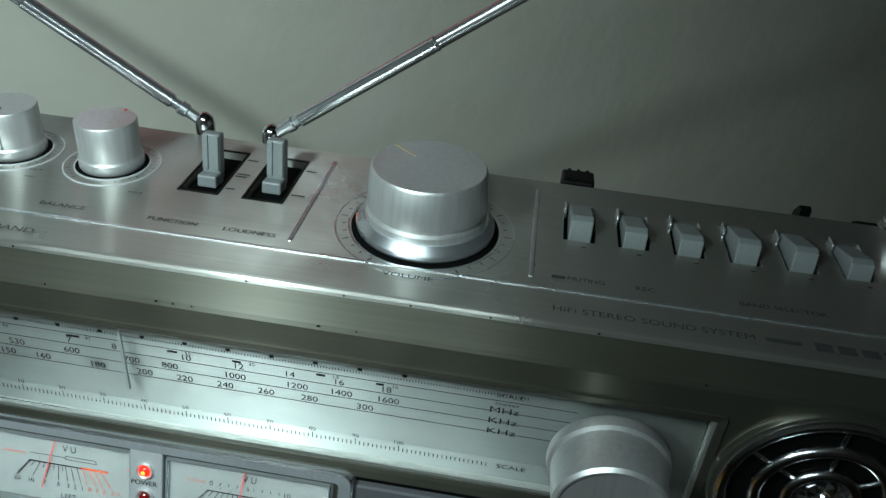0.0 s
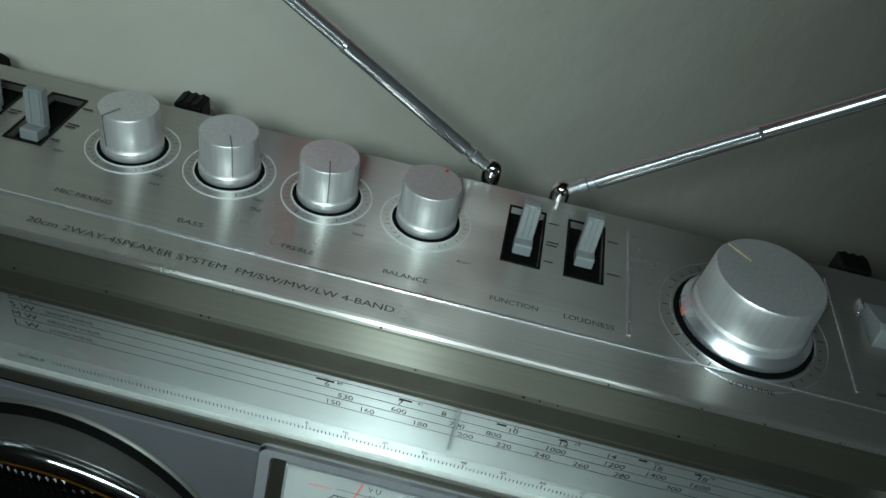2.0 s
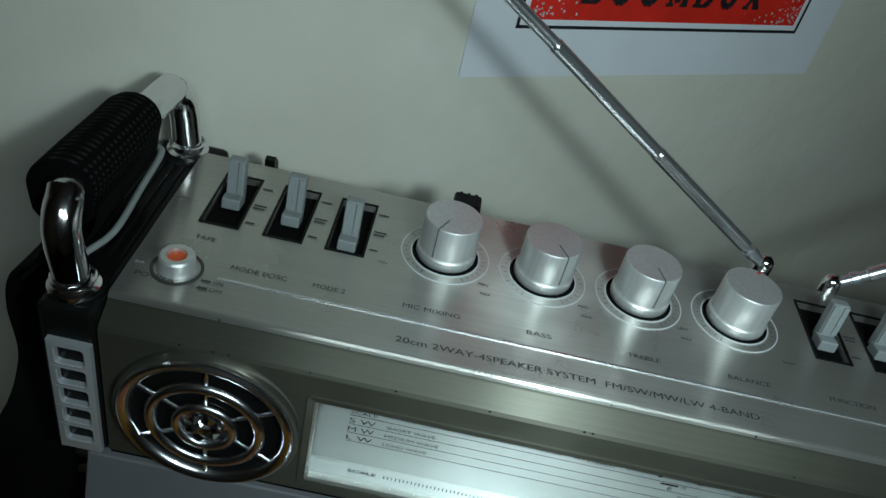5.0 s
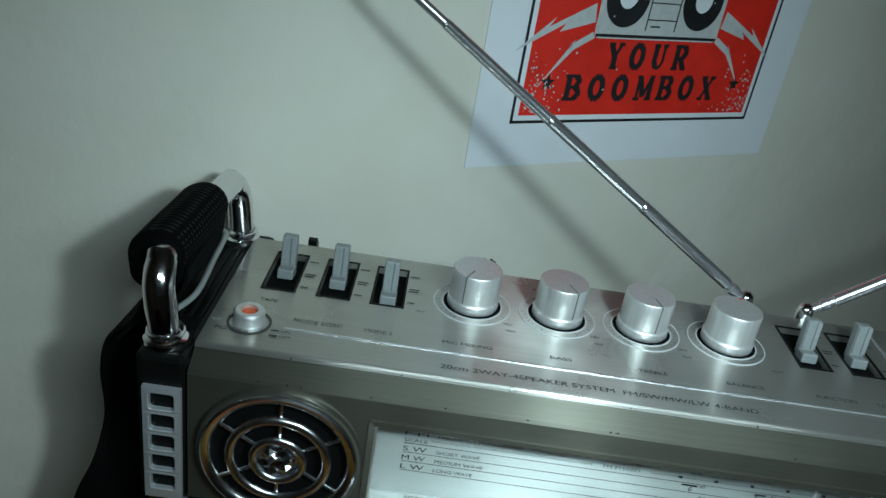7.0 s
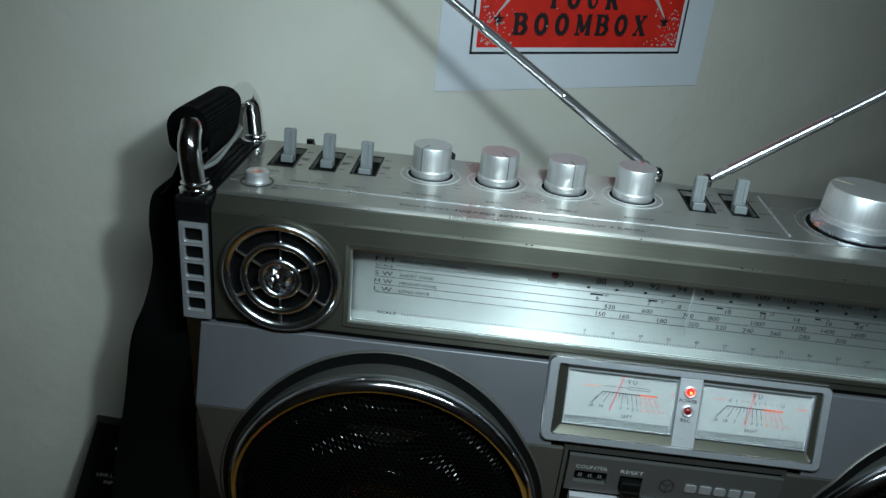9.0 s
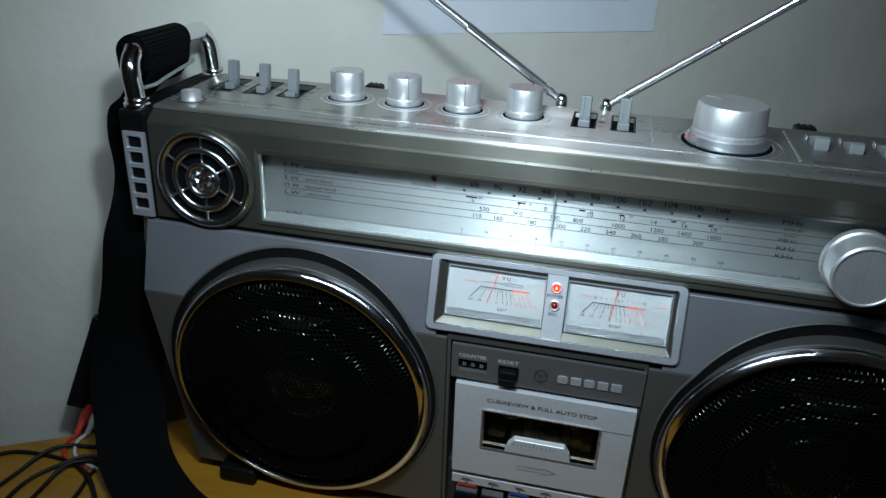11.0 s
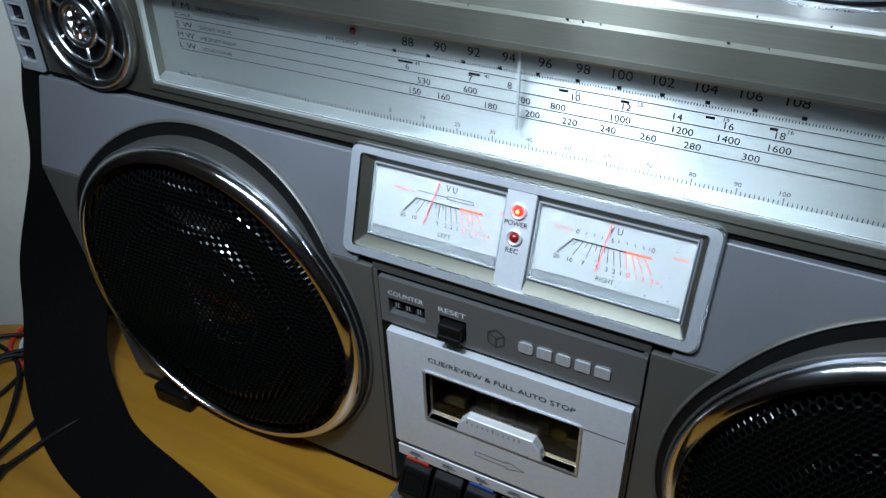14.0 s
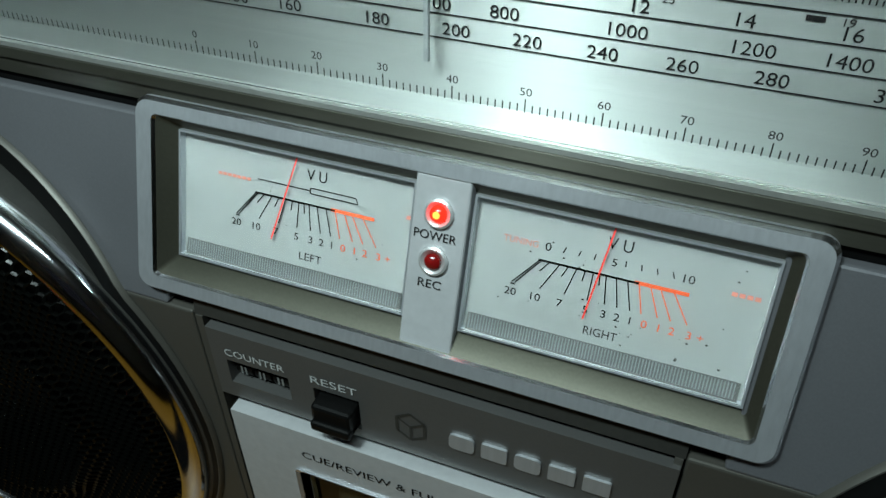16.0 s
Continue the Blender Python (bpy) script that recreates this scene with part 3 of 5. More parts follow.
def case(r):
    bm = box(XL, XR, 0.0125, 0.128, 0.241, 0.3255)
    part("body", bm, DARK, r)
    slots = [(x - 0.0085, x + 0.0085, 0.069, 0.110) for x in SLOTS]
    keys = [(x - 0.0072, x + 0.0072, 0.072, 0.1035) for x in BUTTONS]
    deck = holed(XL, XR, 0.0135, 0.124, slots + keys, 0.004, ON_DECK)
    # rounded front lip
    lip = [(0.0135, 0.330), (0.0122, 0.3297), (0.0112, 0.3289), (0.0108, 0.3277)]
    loft([[(XL, y, z) for y, z in lip], [(XR, y, z) for y, z in lip]], deck, False)
    part("deck", deck, BRUSHED, r, "brushed aluminium control deck")
    for x in (*SLOTS, *BUTTONS):
        part("slot", box(x - 0.0084, x + 0.0084, 0.0692, 0.1098, 0.3256, 0.3262), MATT, r)
    # sloping band and upper front with the dial opening
    band = [(0.0108, 0.3277), (0.0103, 0.3267), (0.0025, 0.3218), (0.0009, 0.3208), (0.0, 0.3190)]
    bm = loft([[(XL, y, z) for y, z in band], [(XR, y, z) for y, z in band]], None, False)
    holed(XL, XR, 0.241, 0.3190, [(0.0, 0.465, 0.2485, 0.3055)], 0.0122, front_at(0.0), bm)
    part("upper_front", bm, PANEL, r, "bronze-grey brushed upper front")
    rng = random.Random(7)
    chips = []
    for k in range(26):
        x, w = rng.uniform(XL + 0.01, XR - 0.01), rng.uniform(0.0003, 0.0008)
        y, z = (0.0006, 0.3207) if k % 3 else (0.0110, 0.3286)
        chips.append([(x - w, y - 0.0004, z + 0.0002), (x - w * 0.3, y - 0.0006, z - 0.0004), (x + w, y - 0.0005, z - 0.0001), (x + w * 0.4, y - 0.0002, z + 0.0005)])
    bm = bmesh.new()
    for c in chips:
        bm.faces.new([bm.verts.new(p) for p in c])
    tagged(part("paint_chips", bm, MATT, r), kind="stuff")
    scratches = []
    for k in range(14):
        x, y, a = rng.uniform(XL + 0.02, XR - 0.02), rng.uniform(0.016, 0.120), rng.gauss(0.0, 0.5)
        n = rng.uniform(0.0015, 0.010)
        scratches.append(stroke(x, y, x + n * math.cos(a), y + n * math.sin(a), 0.00012))
    tagged(part("fine_scratches", flat(scratches, ON_DECK, None, 0.0002), SPUN, r), kind="stuff")
    for flip in (False, True):
        part("speaker_shoulder", side_block(((-0.100, 0.1475, 0.237, -0.0015), (-0.100, 0.1475, 0.1805, -0.0185)), flip), GREY_LIT, r, "leaning grey shoulder, toned paler for the light it catches")
        part("speaker_front", side_block(((-0.100, 0.1565, 0.1803, -0.0185), (-0.0735, 0.1565, 0.004, -0.0185)), flip), BRONZE, r, "warm grey metallic speaker front")
    bm = prism([(-0.0050, 0.1805), (0.0120, 0.237), (0.03, 0.237), (0.03, 0.1805)], 0.1478, 0.3162)
    for x0, x1 in ((0.1568, 0.3072),):
        prism([(-0.0180, 0.1795), (-0.0170, 0.1860), (0.02, 0.1860), (0.02, 0.1795)], x0, x1, bm)
    box(0.1568, 0.3072, 0.030, 0.126, 0.004, 0.237, bm=bm)
    part("centre_frame", bm, DARK, r)
    for x0, x1 in ((0.1572, 0.1597), (0.3046, 0.3068)):
        part("frame_trim", box(x0, x1, -0.0184, 0.0280, 0.0040, 0.1792), BRONZE, r)
    part("seam", box(XL, XR, 0.0015, 0.1, 0.2372, 0.2408), MATT, r)
    for flip in (False, True):
        bm = box(-0.1150, -0.0906, 0.0, 0.134, 0.2385, 0.3270, 0.003)
        cap = part("end_cap", mirror(bm) if flip else bm, BLACK, r, "black ribbed end cap")
        for k in range(4):
            bm = box(-0.1125 + 0.005 * k, -0.1095 + 0.005 * k, 0.035, 0.118, 0.3268, 0.3284, 0.0006)
            part("rib", mirror(bm) if flip else bm, BLACK, cap)
        # badge with five windows
        bm = bmesh.new()
        for k in range(5):
            z0, z1 = 0.2450 + 0.01275 * k if k else 0.2405, 0.2450 + 0.01275 * (k + 1) if k < 4 else 0.3105
            zc = 0.2450 + 0.01275 * (k + 0.5)
            outer = round_rect(-0.1110, -0.0925, z0, z1, 0.00002, 4)
            hole = round_rect(-0.1078, -0.0957, zc - 0.0047, zc + 0.0047, 0.0017, 4)
            soft = round_rect(-0.1083, -0.0952, zc - 0.0052, zc + 0.0052, 0.0020, 4)
            loft([front_loop(outer, 0.0), front_loop(outer, -0.0026), front_loop(soft, -0.0029), front_loop(hole, -0.0025), front_loop(hole, 0.0)], bm)
        part("badge", mirror(bm) if flip else bm, BEZEL, r, "satin silver badge with five windows")
        bm = box(-0.048, -0.014, -0.030, 0.004, TABLE, 0.0085, 0.003)
        part("foot", mirror(bm) if flip else bm, BLACK, r)
        bm = box(-0.048, -0.014, 0.090, 0.120, TABLE, 0.0085, 0.003)
        part("foot", mirror(bm) if flip else bm, BLACK, r)
        # carrying handle
        line = [(-0.1045, 0.013, 0.327), (-0.1068, 0.013, 0.348), (-0.1080, 0.0150, 0.3570), (-0.1090, 0.0215, 0.3645), (-0.1092, 0.0310, 0.3670),
                (-0.1035, 0.106, 0.3685), (-0.1025, 0.1160, 0.3665), (-0.1012, 0.1228, 0.3590), (-0.1002, 0.125, 0.349), (-0.0985, 0.125, 0.327)]
        bm = tube([line[0]] + spline(line[1:-1], 5) + [line[-1]], 0.0074, 20)
        h = part("handle", mirror(bm) if flip else bm, CHROME, r, "chromed tubular handle", True)
        for px, y in ((-0.1045, 0.013), (-0.0985, 0.125)):
            bm = lathe([(0.0, 0), (0.0105, 0), (0.0105, 0.0025), (0.0085, 0.004), (0.0068, 0.0045)], (px, y, 0.3272), n=32)
            torus(0.0083, 0.0011, (px, y, 0.3272), "z", 0.0060, 32, 8, bm)
            part("collar", mirror(bm) if flip else bm, CHROME, h, "", True)
        for px, y in ((-0.1035, 0.0145), (-0.1005, 0.122)):
            bm = lathe([(0.0, 0), (0.0115, 0), (0.0115, 0.001), (0.0108, 0.002), (0.0, 0.002)], (px, y, 0.3265), n=32)
            part("washer", mirror(bm) if flip else bm, BLACK, r, "", True)
    # rear clips
    for x, w in ((0.0505, 0.0075), (0.408, 0.0082)):
        bm = box(x - w, x + w, 0.1275, 0.141, 0.318, 0.3305, 0.0016)
        for k in (-1, 0, 1):
            box(x + k * w * 0.55 - 0.0008, x + k * w * 0.55 + 0.0008, 0.129, 0.140, 0.3301, 0.3311, bm=bm)
        part("rear_clip", bm, BLACK, r)
    for x in (-0.056, 0.518):
        part("rear_hook", prism([(0.1275, 0.316), (0.1275, 0.3318), (0.1310, 0.3322), (0.1365, 0.3260), (0.1365, 0.316)], x - 0.0026, x + 0.0026), BLACK, r)
    for flip in (False, True):
        bm = box(-0.1140, -0.0810, 0.1285, 0.1430, 0.2900, 0.3235, 0.004)
        part("rear_lug", mirror(bm) if flip else bm, BLACK, r, "black moulded rear corner")


SLOTS = (-0.0635, -0.0335, -0.004, 0.2365, 0.2665)
BUTTONS = tuple(0.4085 + 0.024 * i for i in range(6))


# ---- radio: deck controls ----
def small_knob(r, x, y, angle):
    part("knob_well", lathe([(0.0, 0.0), (0.0167, 0.0), (0.0167, 0.0004), (0.0, 0.0004)], (x, y, DECK), n=40), MATT, r)
    prof = [(0.0, 0.0004), (0.0141, 0.0004), (0.0145, 0.0012), (0.0145, 0.0052), (0.0138, 0.0060), (0.0136, 0.0068), (0.0138, 0.0076), (0.0138, 0.0224), (0.0133, 0.0232), (0.0, 0.0234)]
    k = part("knob", lathe(prof, (x, y, DECK), n=56), SPUN, r, "spun aluminium knob", True)
    if angle is None:
        bm = lathe([(0.0, 0.02335), (0.0009, 0.02335), (0.0009, 0.0236), (0.0, 0.0236)], (x + 0.0045, y + 0.0105, DECK), n=12)
        part("pointer", bm, RED, k, "faded red index dot")
    else:
        bm = box(-0.00028, 0.00028, 0.0045, 0.0132, 0.02325, 0.02355)
        box(-0.00032, 0.00032, 0.0132, 0.01405, 0.0066, 0.0232, bm=bm)
        bm.transform(pose(x, y, DECK, 0, 0, angle))
        part("pointer", bm, GROOVE, k, "thin index groove")
    bm = ring([(0.0165, 0.0), (0.0215, 0.0), (0.0215, 0.0002), (0.0165, 0.0002)], (x, y, DECK), "z", 56)
    part("knob_ring", bm, BRUSHED, r)
    bm = ring([(0.0213, 0.0), (0.0219, 0.0), (0.0219, 0.0005), (0.0213, 0.0005)], (x, y, DECK), "z", 56)
    ring([(0.0164, 0.0), (0.0171, 0.0), (0.0171, 0.0006), (0.0164, 0.0006)], (x, y, DECK), "z", 56, bm)
    part("ring_edge", bm, SILVER, r)
    bm = bmesh.new()
    for i in range(31):
        a = radians(-150 + 10 * i)
        flat([stroke(x + 0.0182 * math.sin(a), y + 0.0182 * math.cos(a), x + (0.0193 if i % 3 else 0.0205) * math.sin(a), y + (0.0193 if i % 3 else 0.0205) * math.cos(a), 0.0003)], ON_DECK, bm, 0.0004)
    part("tick_marks", bm, DECK_INK, r)


def volume_knob(r):
    x, y = 0.341, 0.066
    part("knob_well", lathe([(0.0, 0.0), (0.0322, 0.0), (0.0322, 0.0006), (0.0, 0.0006)], (x, y, DECK), n=64), MATT, r)
    s = part("volume_skirt", lathe([(0.0, 0.0006), (0.0292, 0.0006), (0.0300, 0.0016), (0.0300, 0.0040), (0.0272, 0.0072), (0.0, 0.0072)], (x, y, DECK), n=72), SATIN, r, "satin metal knob skirt", True)
    prof = [(0.0, 0.0072), (0.0262, 0.0072), (0.0262, 0.0100), (0.0250, 0.0112), (0.0250, 0.0120), (0.0258, 0.0128), (0.0247, 0.0290), (0.0238, 0.0302), (0.0, 0.0302)]
    k = part("volume_knob", lathe(prof, (x, y, DECK), n=72), SPUN, r, "large spun aluminium volume knob", True)
    bm = box(-0.0005, 0.0005, 0.0105, 0.0232, 0.0300, 0.0304)
    bm.transform(pose(x, y, DECK, 0, 0, 48))
    part("pointer", bm, BRASS, k, "pale index line")
    bm = box(0.0286, 0.0302, -0.0022, 0.0022, 0.0016, 0.0046, 0.0004)
    bm.transform(pose(x, y, DECK, 0, 0, 190))
    part("level_mark", bm, PALE_RED, s, "small red mark on the skirt")
    bm = bmesh.new()
    for i in range(31):
        a = radians(-150 + 10 * i)
        big = 0.0015 if i % 3 else 0.003
        flat([stroke(x + 0.0345 * math.sin(a), y + 0.0345 * math.cos(a), x + (0.0345 + big) * math.sin(a), y + (0.0345 + big) * math.cos(a), 0.0005)], ON_DECK, bm, 0.0003)
    part("tick_marks", bm, INK, r)
    bm = ring([(0.0388, 0.0), (0.0394, 0.0), (0.0394, 0.0003), (0.0388, 0.0003)], (x, y, DECK), "z", 72)
    ring([(0.0330, 0.0), (0.0337, 0.0), (0.0337, 0.0004), (0.0330, 0.0004)], (x, y, DECK), "z", 72, bm)
    part("knob_ring", bm, SATIN, r)


def lever(r, x, y):
    bm = box(-0.0045, 0.0045, -0.0060, 0.0040, 0.0, 0.0058, 0.0008)
    box(-0.0042, 0.0042, 0.0000, 0.0062, 0.0020, 0.0240, 0.0009, bm=bm)
    for k in (-1, 1):
        box(k * 0.0025 - 0.0013, k * 0.0025 + 0.0013, -0.0009, 0.0003, 0.0070, 0.0235, 0.0003, bm=bm)
    bm.transform(pose(x, y, DECK - 0.0038, -8, 0, 0))
    part("switch_lever", bm, LEVER, r, "ridged grey plastic switch lever")
    bm = holed(x - 0.0095, x + 0.0095, 0.068, 0.111, [(x - 0.0084, x + 0.0084, 0.0691, 0.1099)], 0.0006, pose(0, 0, DECK + 0.0005))
    part("slot_rim", bm, BLACK, r)


def band_button(r, x, press):
    poly = [(0.1000, 0.3262), (0.1000, 0.3325 - press), (0.0800, 0.3385 - press), (0.0762, 0.3375 - press), (0.0745, 0.3262)]
    bm = prism(poly, x - 0.0050, x + 0.0050)
    bmesh.ops.recalc_face_normals(bm, faces=bm.faces)
    bmesh.ops.bevel(bm, geom=bm.edges[:], offset=0.0006, segments=2, affect="EDGES", profile=0.5)
    part("push_button", bm, LEVER, r, "pale grey wedge push button")
    part("button_spring", box(x - 0.0071, x - 0.0060, 0.0950, 0.1020, 0.3270, 0.3330, 0.0004), SATIN, r)


def deck_controls(r):
    for x, y, a in ((0.043, 0.084, 153), (0.0915, 0.084, -153), (0.140, 0.0835, -164), (0.189, 0.083, None)):
        small_knob(r, x, y, a)
    volume_knob(r)
    for x, y in zip(SLOTS, (0.091, 0.088, 0.079, 0.084, 0.086)):
        lever(r, x, y)
    for i, x in enumerate(BUTTONS):
        band_button(r, x, 0.0 if i in (0, 3, 4) else 0.002)
    # power button
    x, y = -0.0700, 0.034
    part("button_ring", ring([(0.0098, 0.0), (0.0112, 0.0), (0.0112, 0.0005), (0.0098, 0.0005)], (x, y, DECK), "z", 40), DARK, r)
    b = part("power_button", lathe([(0.0, 0.0), (0.0082, 0.0), (0.0082, 0.0012), (0.0079, 0.0016), (0.0077, 0.0070), (0.0069, 0.0078), (0.0044, 0.0078), (0.0042, 0.0058), (0.0, 0.0058)], (x, y, DECK), n=40), SPUN, r, "round metal power button", True)
    part("button_centre", lathe([(0.0, 0.0058), (0.0040, 0.0058), (0.0040, 0.0061), (0.0, 0.0062)], (x, y, DECK), n=32), ORANGE, b)
    # raised trim lines
    bm = box(-0.052, 0.548, 0.0324, 0.0334, DECK - 0.0003, DECK + 0.0006)
    box(XL + 0.002, -0.084, 0.0324, 0.0334, DECK - 0.0003, DECK + 0.0006, bm=bm)
    part("trim_line", bm, SATIN, r)
    for x in (0.288, 0.3885):
        part("trim_line", box(x - 0.0009, x + 0.0009, 0.040, 0.114, DECK - 0.0003, DECK + 0.0007, 0.0003), SATIN, r)
    words = [("20cm 2WAY-4SPEAKER SYSTEM  FM/SW/MW/LW 4-BAND", 0.028, 0.0188, 0.0034, 0.160, 0), ("HiFi STEREO SOUND SYSTEM", 0.398, 0.0188, 0.0034, 0.076, 0),
             ("POWER", -0.085, 0.0245, 0.0028, 0.017, 0), ("TAPE", -0.0705, 0.0560, 0.0026, 0.0095, 0), ("MODE I/OSC", -0.049, 0.0405, 0.0028, 0.025, 0), ("MODE 2", -0.0125, 0.0405, 0.0028, 0.0145, 0),
             ("MIC MIXING", 0.028, 0.0405, 0.0028, 0.026, 0), ("BASS", 0.0845, 0.0405, 0.0028, 0.0115, 0), ("TREBLE", 0.131, 0.0405, 0.0028, 0.0155, 0), ("BALANCE", 0.178, 0.0405, 0.0028, 0.020, 0),
             ("FUNCTION", 0.226, 0.0405, 0.0028, 0.0215, 0), ("LOUDNESS", 0.259, 0.0405, 0.0028, 0.0225, 0), ("VOLUME", 0.330, 0.0258, 0.0026, 0.0205, 0),
             ("MUTING", 0.4035, 0.0405, 0.0026, 0.015, 0), ("REC", 0.431, 0.0405, 0.0026, 0.0075, 0), ("BAND SELECTOR", 0.472, 0.0405, 0.0026, 0.034, 0),
             ("ON", -0.053, 0.0285, 0.0020, 0.0045, 0), ("OFF", -0.053, 0.0240, 0.0020, 0.0058, 0)]
    for kx in (0.043, 0.0915, 0.140):
        words += [("MIN", kx - 0.0285, 0.0665, 0.0018, 0.0046, 0.5), ("MAX", kx + 0.0215, 0.0600, 0.0018, 0.0052, 0.5)]
    words += [("LEFT", 0.189 - 0.0285, 0.0665, 0.0018, 0.0056, 0.5), ("RIGHT", 0.189 + 0.0225, 0.0590, 0.0018, 0.0066, 0.5)]
    m = ON_DECK @ Matrix.Translation((0, 0, 0.0004))
    bm = lettering(words, m)
    bars = [bar(-0.058, -0.054, 0.0290, 0.0302), bar(-0.058, -0.054, 0.0240, 0.0258), bar(0.478, 0.491, 0.0192, 0.0216), bar(0.397, 0.4025, 0.0408, 0.0428)]
    for sx, rows in zip(SLOTS, (3, 3, 3, 3, 2)):
        for k in range(rows):
            v = 0.074 + 0.0145 * k if rows == 3 else 0.076 + 0.024 * k
            bars += [bar(sx + 0.0108, sx + 0.0150 + 0.001 * ((k * 2 + rows) % 3), v, v + 0.0011)]
            if k % 2 and rows == 3:
                bars += [bar(sx + 0.0108, sx + 0.0162, v - 0.0024, v - 0.0013)]
    for k in range(5):
        bars.append(bar(0.496 + 0.0085 * k, 0.5025 + 0.0085 * k, 0.0180, 0.0226))
    for k in range(6):
        bars.append(bar(BUTTONS[k] + 0.0005, BUTTONS[k] + 0.0025, 0.0665, 0.0675))
    flat(bars, m, bm)
    part("deck_lettering", bm, DECK_INK, r)


def aerials(r):
    for x0, d, y0 in ((0.2142, Vector((-1, -0.11, 0.685)).normalized(), 0.132), (0.251, Vector((1, 0.05, 0.705)).normalized(), 0.128)):
        p = Vector((x0, y0, 0.333))
        bm = lathe([(0.0, -0.006), (0.0048, -0.006), (0.0050, 0.0), (0.0044, 0.0036), (0.0024, 0.0058), (0.0, 0.0064)], p, n=24)
        a = part("aerial", bm, CHROME, r, "chromed telescopic aerial", True)
        bm = tube([p + d * s for s in (0.001, 0.010, 0.0105, 0.0145, 0.015, 0.0185, 0.019)], [0.0029, 0.0029, 0.0037, 0.0037, 0.0028, 0.0028, 0.0033], 16)
        part("knuckle", bm, SATIN, a, "", True)
        cuts = ((0.019, 0.100, 0.0038), (0.100, 0.178, 0.0034), (0.178, 0.255, 0.0030), (0.255, 0.330, 0.0026), (0.330, 0.400, 0.0022))
        for s0, s1, rad in cuts:
            bm = tube([p + d * s for s in (s0, s0 + 0.001, s1 - 0.002, s1 - 0.0015, s1)], [rad, rad, rad, rad + 0.0002, rad * 0.9], 16)
            part("aerial_section", bm, AERIAL, a, "", True)
        part("tip", tube([p + d * 0.400, p + d * 0.403, p + d * 0.407, p + d * 0.409], [0.002, 0.0034, 0.0034, 0.002], 16), RINGS, a, "", True)


# ---- radio: front ----
def tweeter(r, x):
    at = (x, 0.0, 0.2790)
    bm = ring([(0.0385, 0.0), (0.0412, 0.0), (0.0410, 0.0034), (0.0404, 0.0042), (0.0392, 0.0044), (0.0385, 0.0040)], at, "y", 72)
    t = part("tweeter", bm, PANEL, r, "round tweeter with chromed rings", True)
    part("tweeter_cone", lathe([(0.0, 0.0004), (0.0362, 0.0004), (0.0362, 0.0008), (0.0, 0.0008)], at, "y", 48), MATT, t)
    bm = ring([(0.0330, 0.0010), (0.0390, 0.0010), (0.0390, 0.0044), (0.0386, 0.0056), (0.0374, 0.0064), (0.0352, 0.0060), (0.0338, 0.0048), (0.0332, 0.0030)], at, "y", 72)
    part("outer_ring", bm, RINGS, t, "", True)
    part("middle_ring", torus(0.0240, 0.0026, at, "y", 0.0044, 64, 12), RINGS, t, "", True)
    part("inner_ring", torus(0.0124, 0.0023, at, "y", 0.0050, 48, 12), RINGS, t, "", True)
    bm = lathe([(0.0, 0.0008), (0.0112, 0.0008), (0.0105, 0.0030), (0.0, 0.0034)], at, "y", 24)
    for k in range(7):
        a, q = radians(60 * k + 14), 0.0058 if k < 6 else 0.0
        crystal = bmesh.new()
        bmesh.ops.create_icosphere(crystal, subdivisions=1, radius=0.0036 if k < 6 else 0.0042, matrix=Matrix.Translation((x + q * math.cos(a), -0.0050, 0.2790 + q * math.sin(a))) @ pose(0, 0, 0, 40 * k, 25 * k, 0))
        part("crystal", crystal, CHROME, t, "faceted bright centre")
    part("hub", bm, RINGS, t)
    for k in range(6):
        a = radians(90 + 60 * k)
        part("spoke", tube([(x + q * math.cos(a), -0.0036, 0.2790 + q * math.sin(a)) for q in (0.0120, 0.0340)], 0.0010, 8), RINGS, t)


def ease(a, b, q):
    s = min(1.0, max(0.0, (q - a) / (b - a)))
    return s * s * (3 - 2 * s)


def dome(q):
    """How far the mesh of a woofer stands out, by the distance from its middle: two soft steps and a crown."""
    return 0.0215 + 0.0075 * ease(0.1034, 0.092, q) + 0.0060 * ease(0.074, 0.062, q) + 0.0030 * ease(0.055, 0.0, q)


def front_of(z):
    """The lower front's surface, upright and then leaning back."""
    return -0.0185 if z < 0.1805 else -0.0185 + 0.0170 * (z - 0.1805) / 0.0565


def collar(x, z, rows, n=120):
    """A band round a woofer that follows the lower front: rows of (radius, height over the front)."""
    loops = []
    for q, w in rows:
        loops.append([(x + q * math.sin(2 * math.pi * k / n), front_of(z + q * math.cos(2 * math.pi * k / n)) - w, z + q * math.cos(2 * math.pi * k / n)) for k in range(n)])
    return loft(loops, None, True)


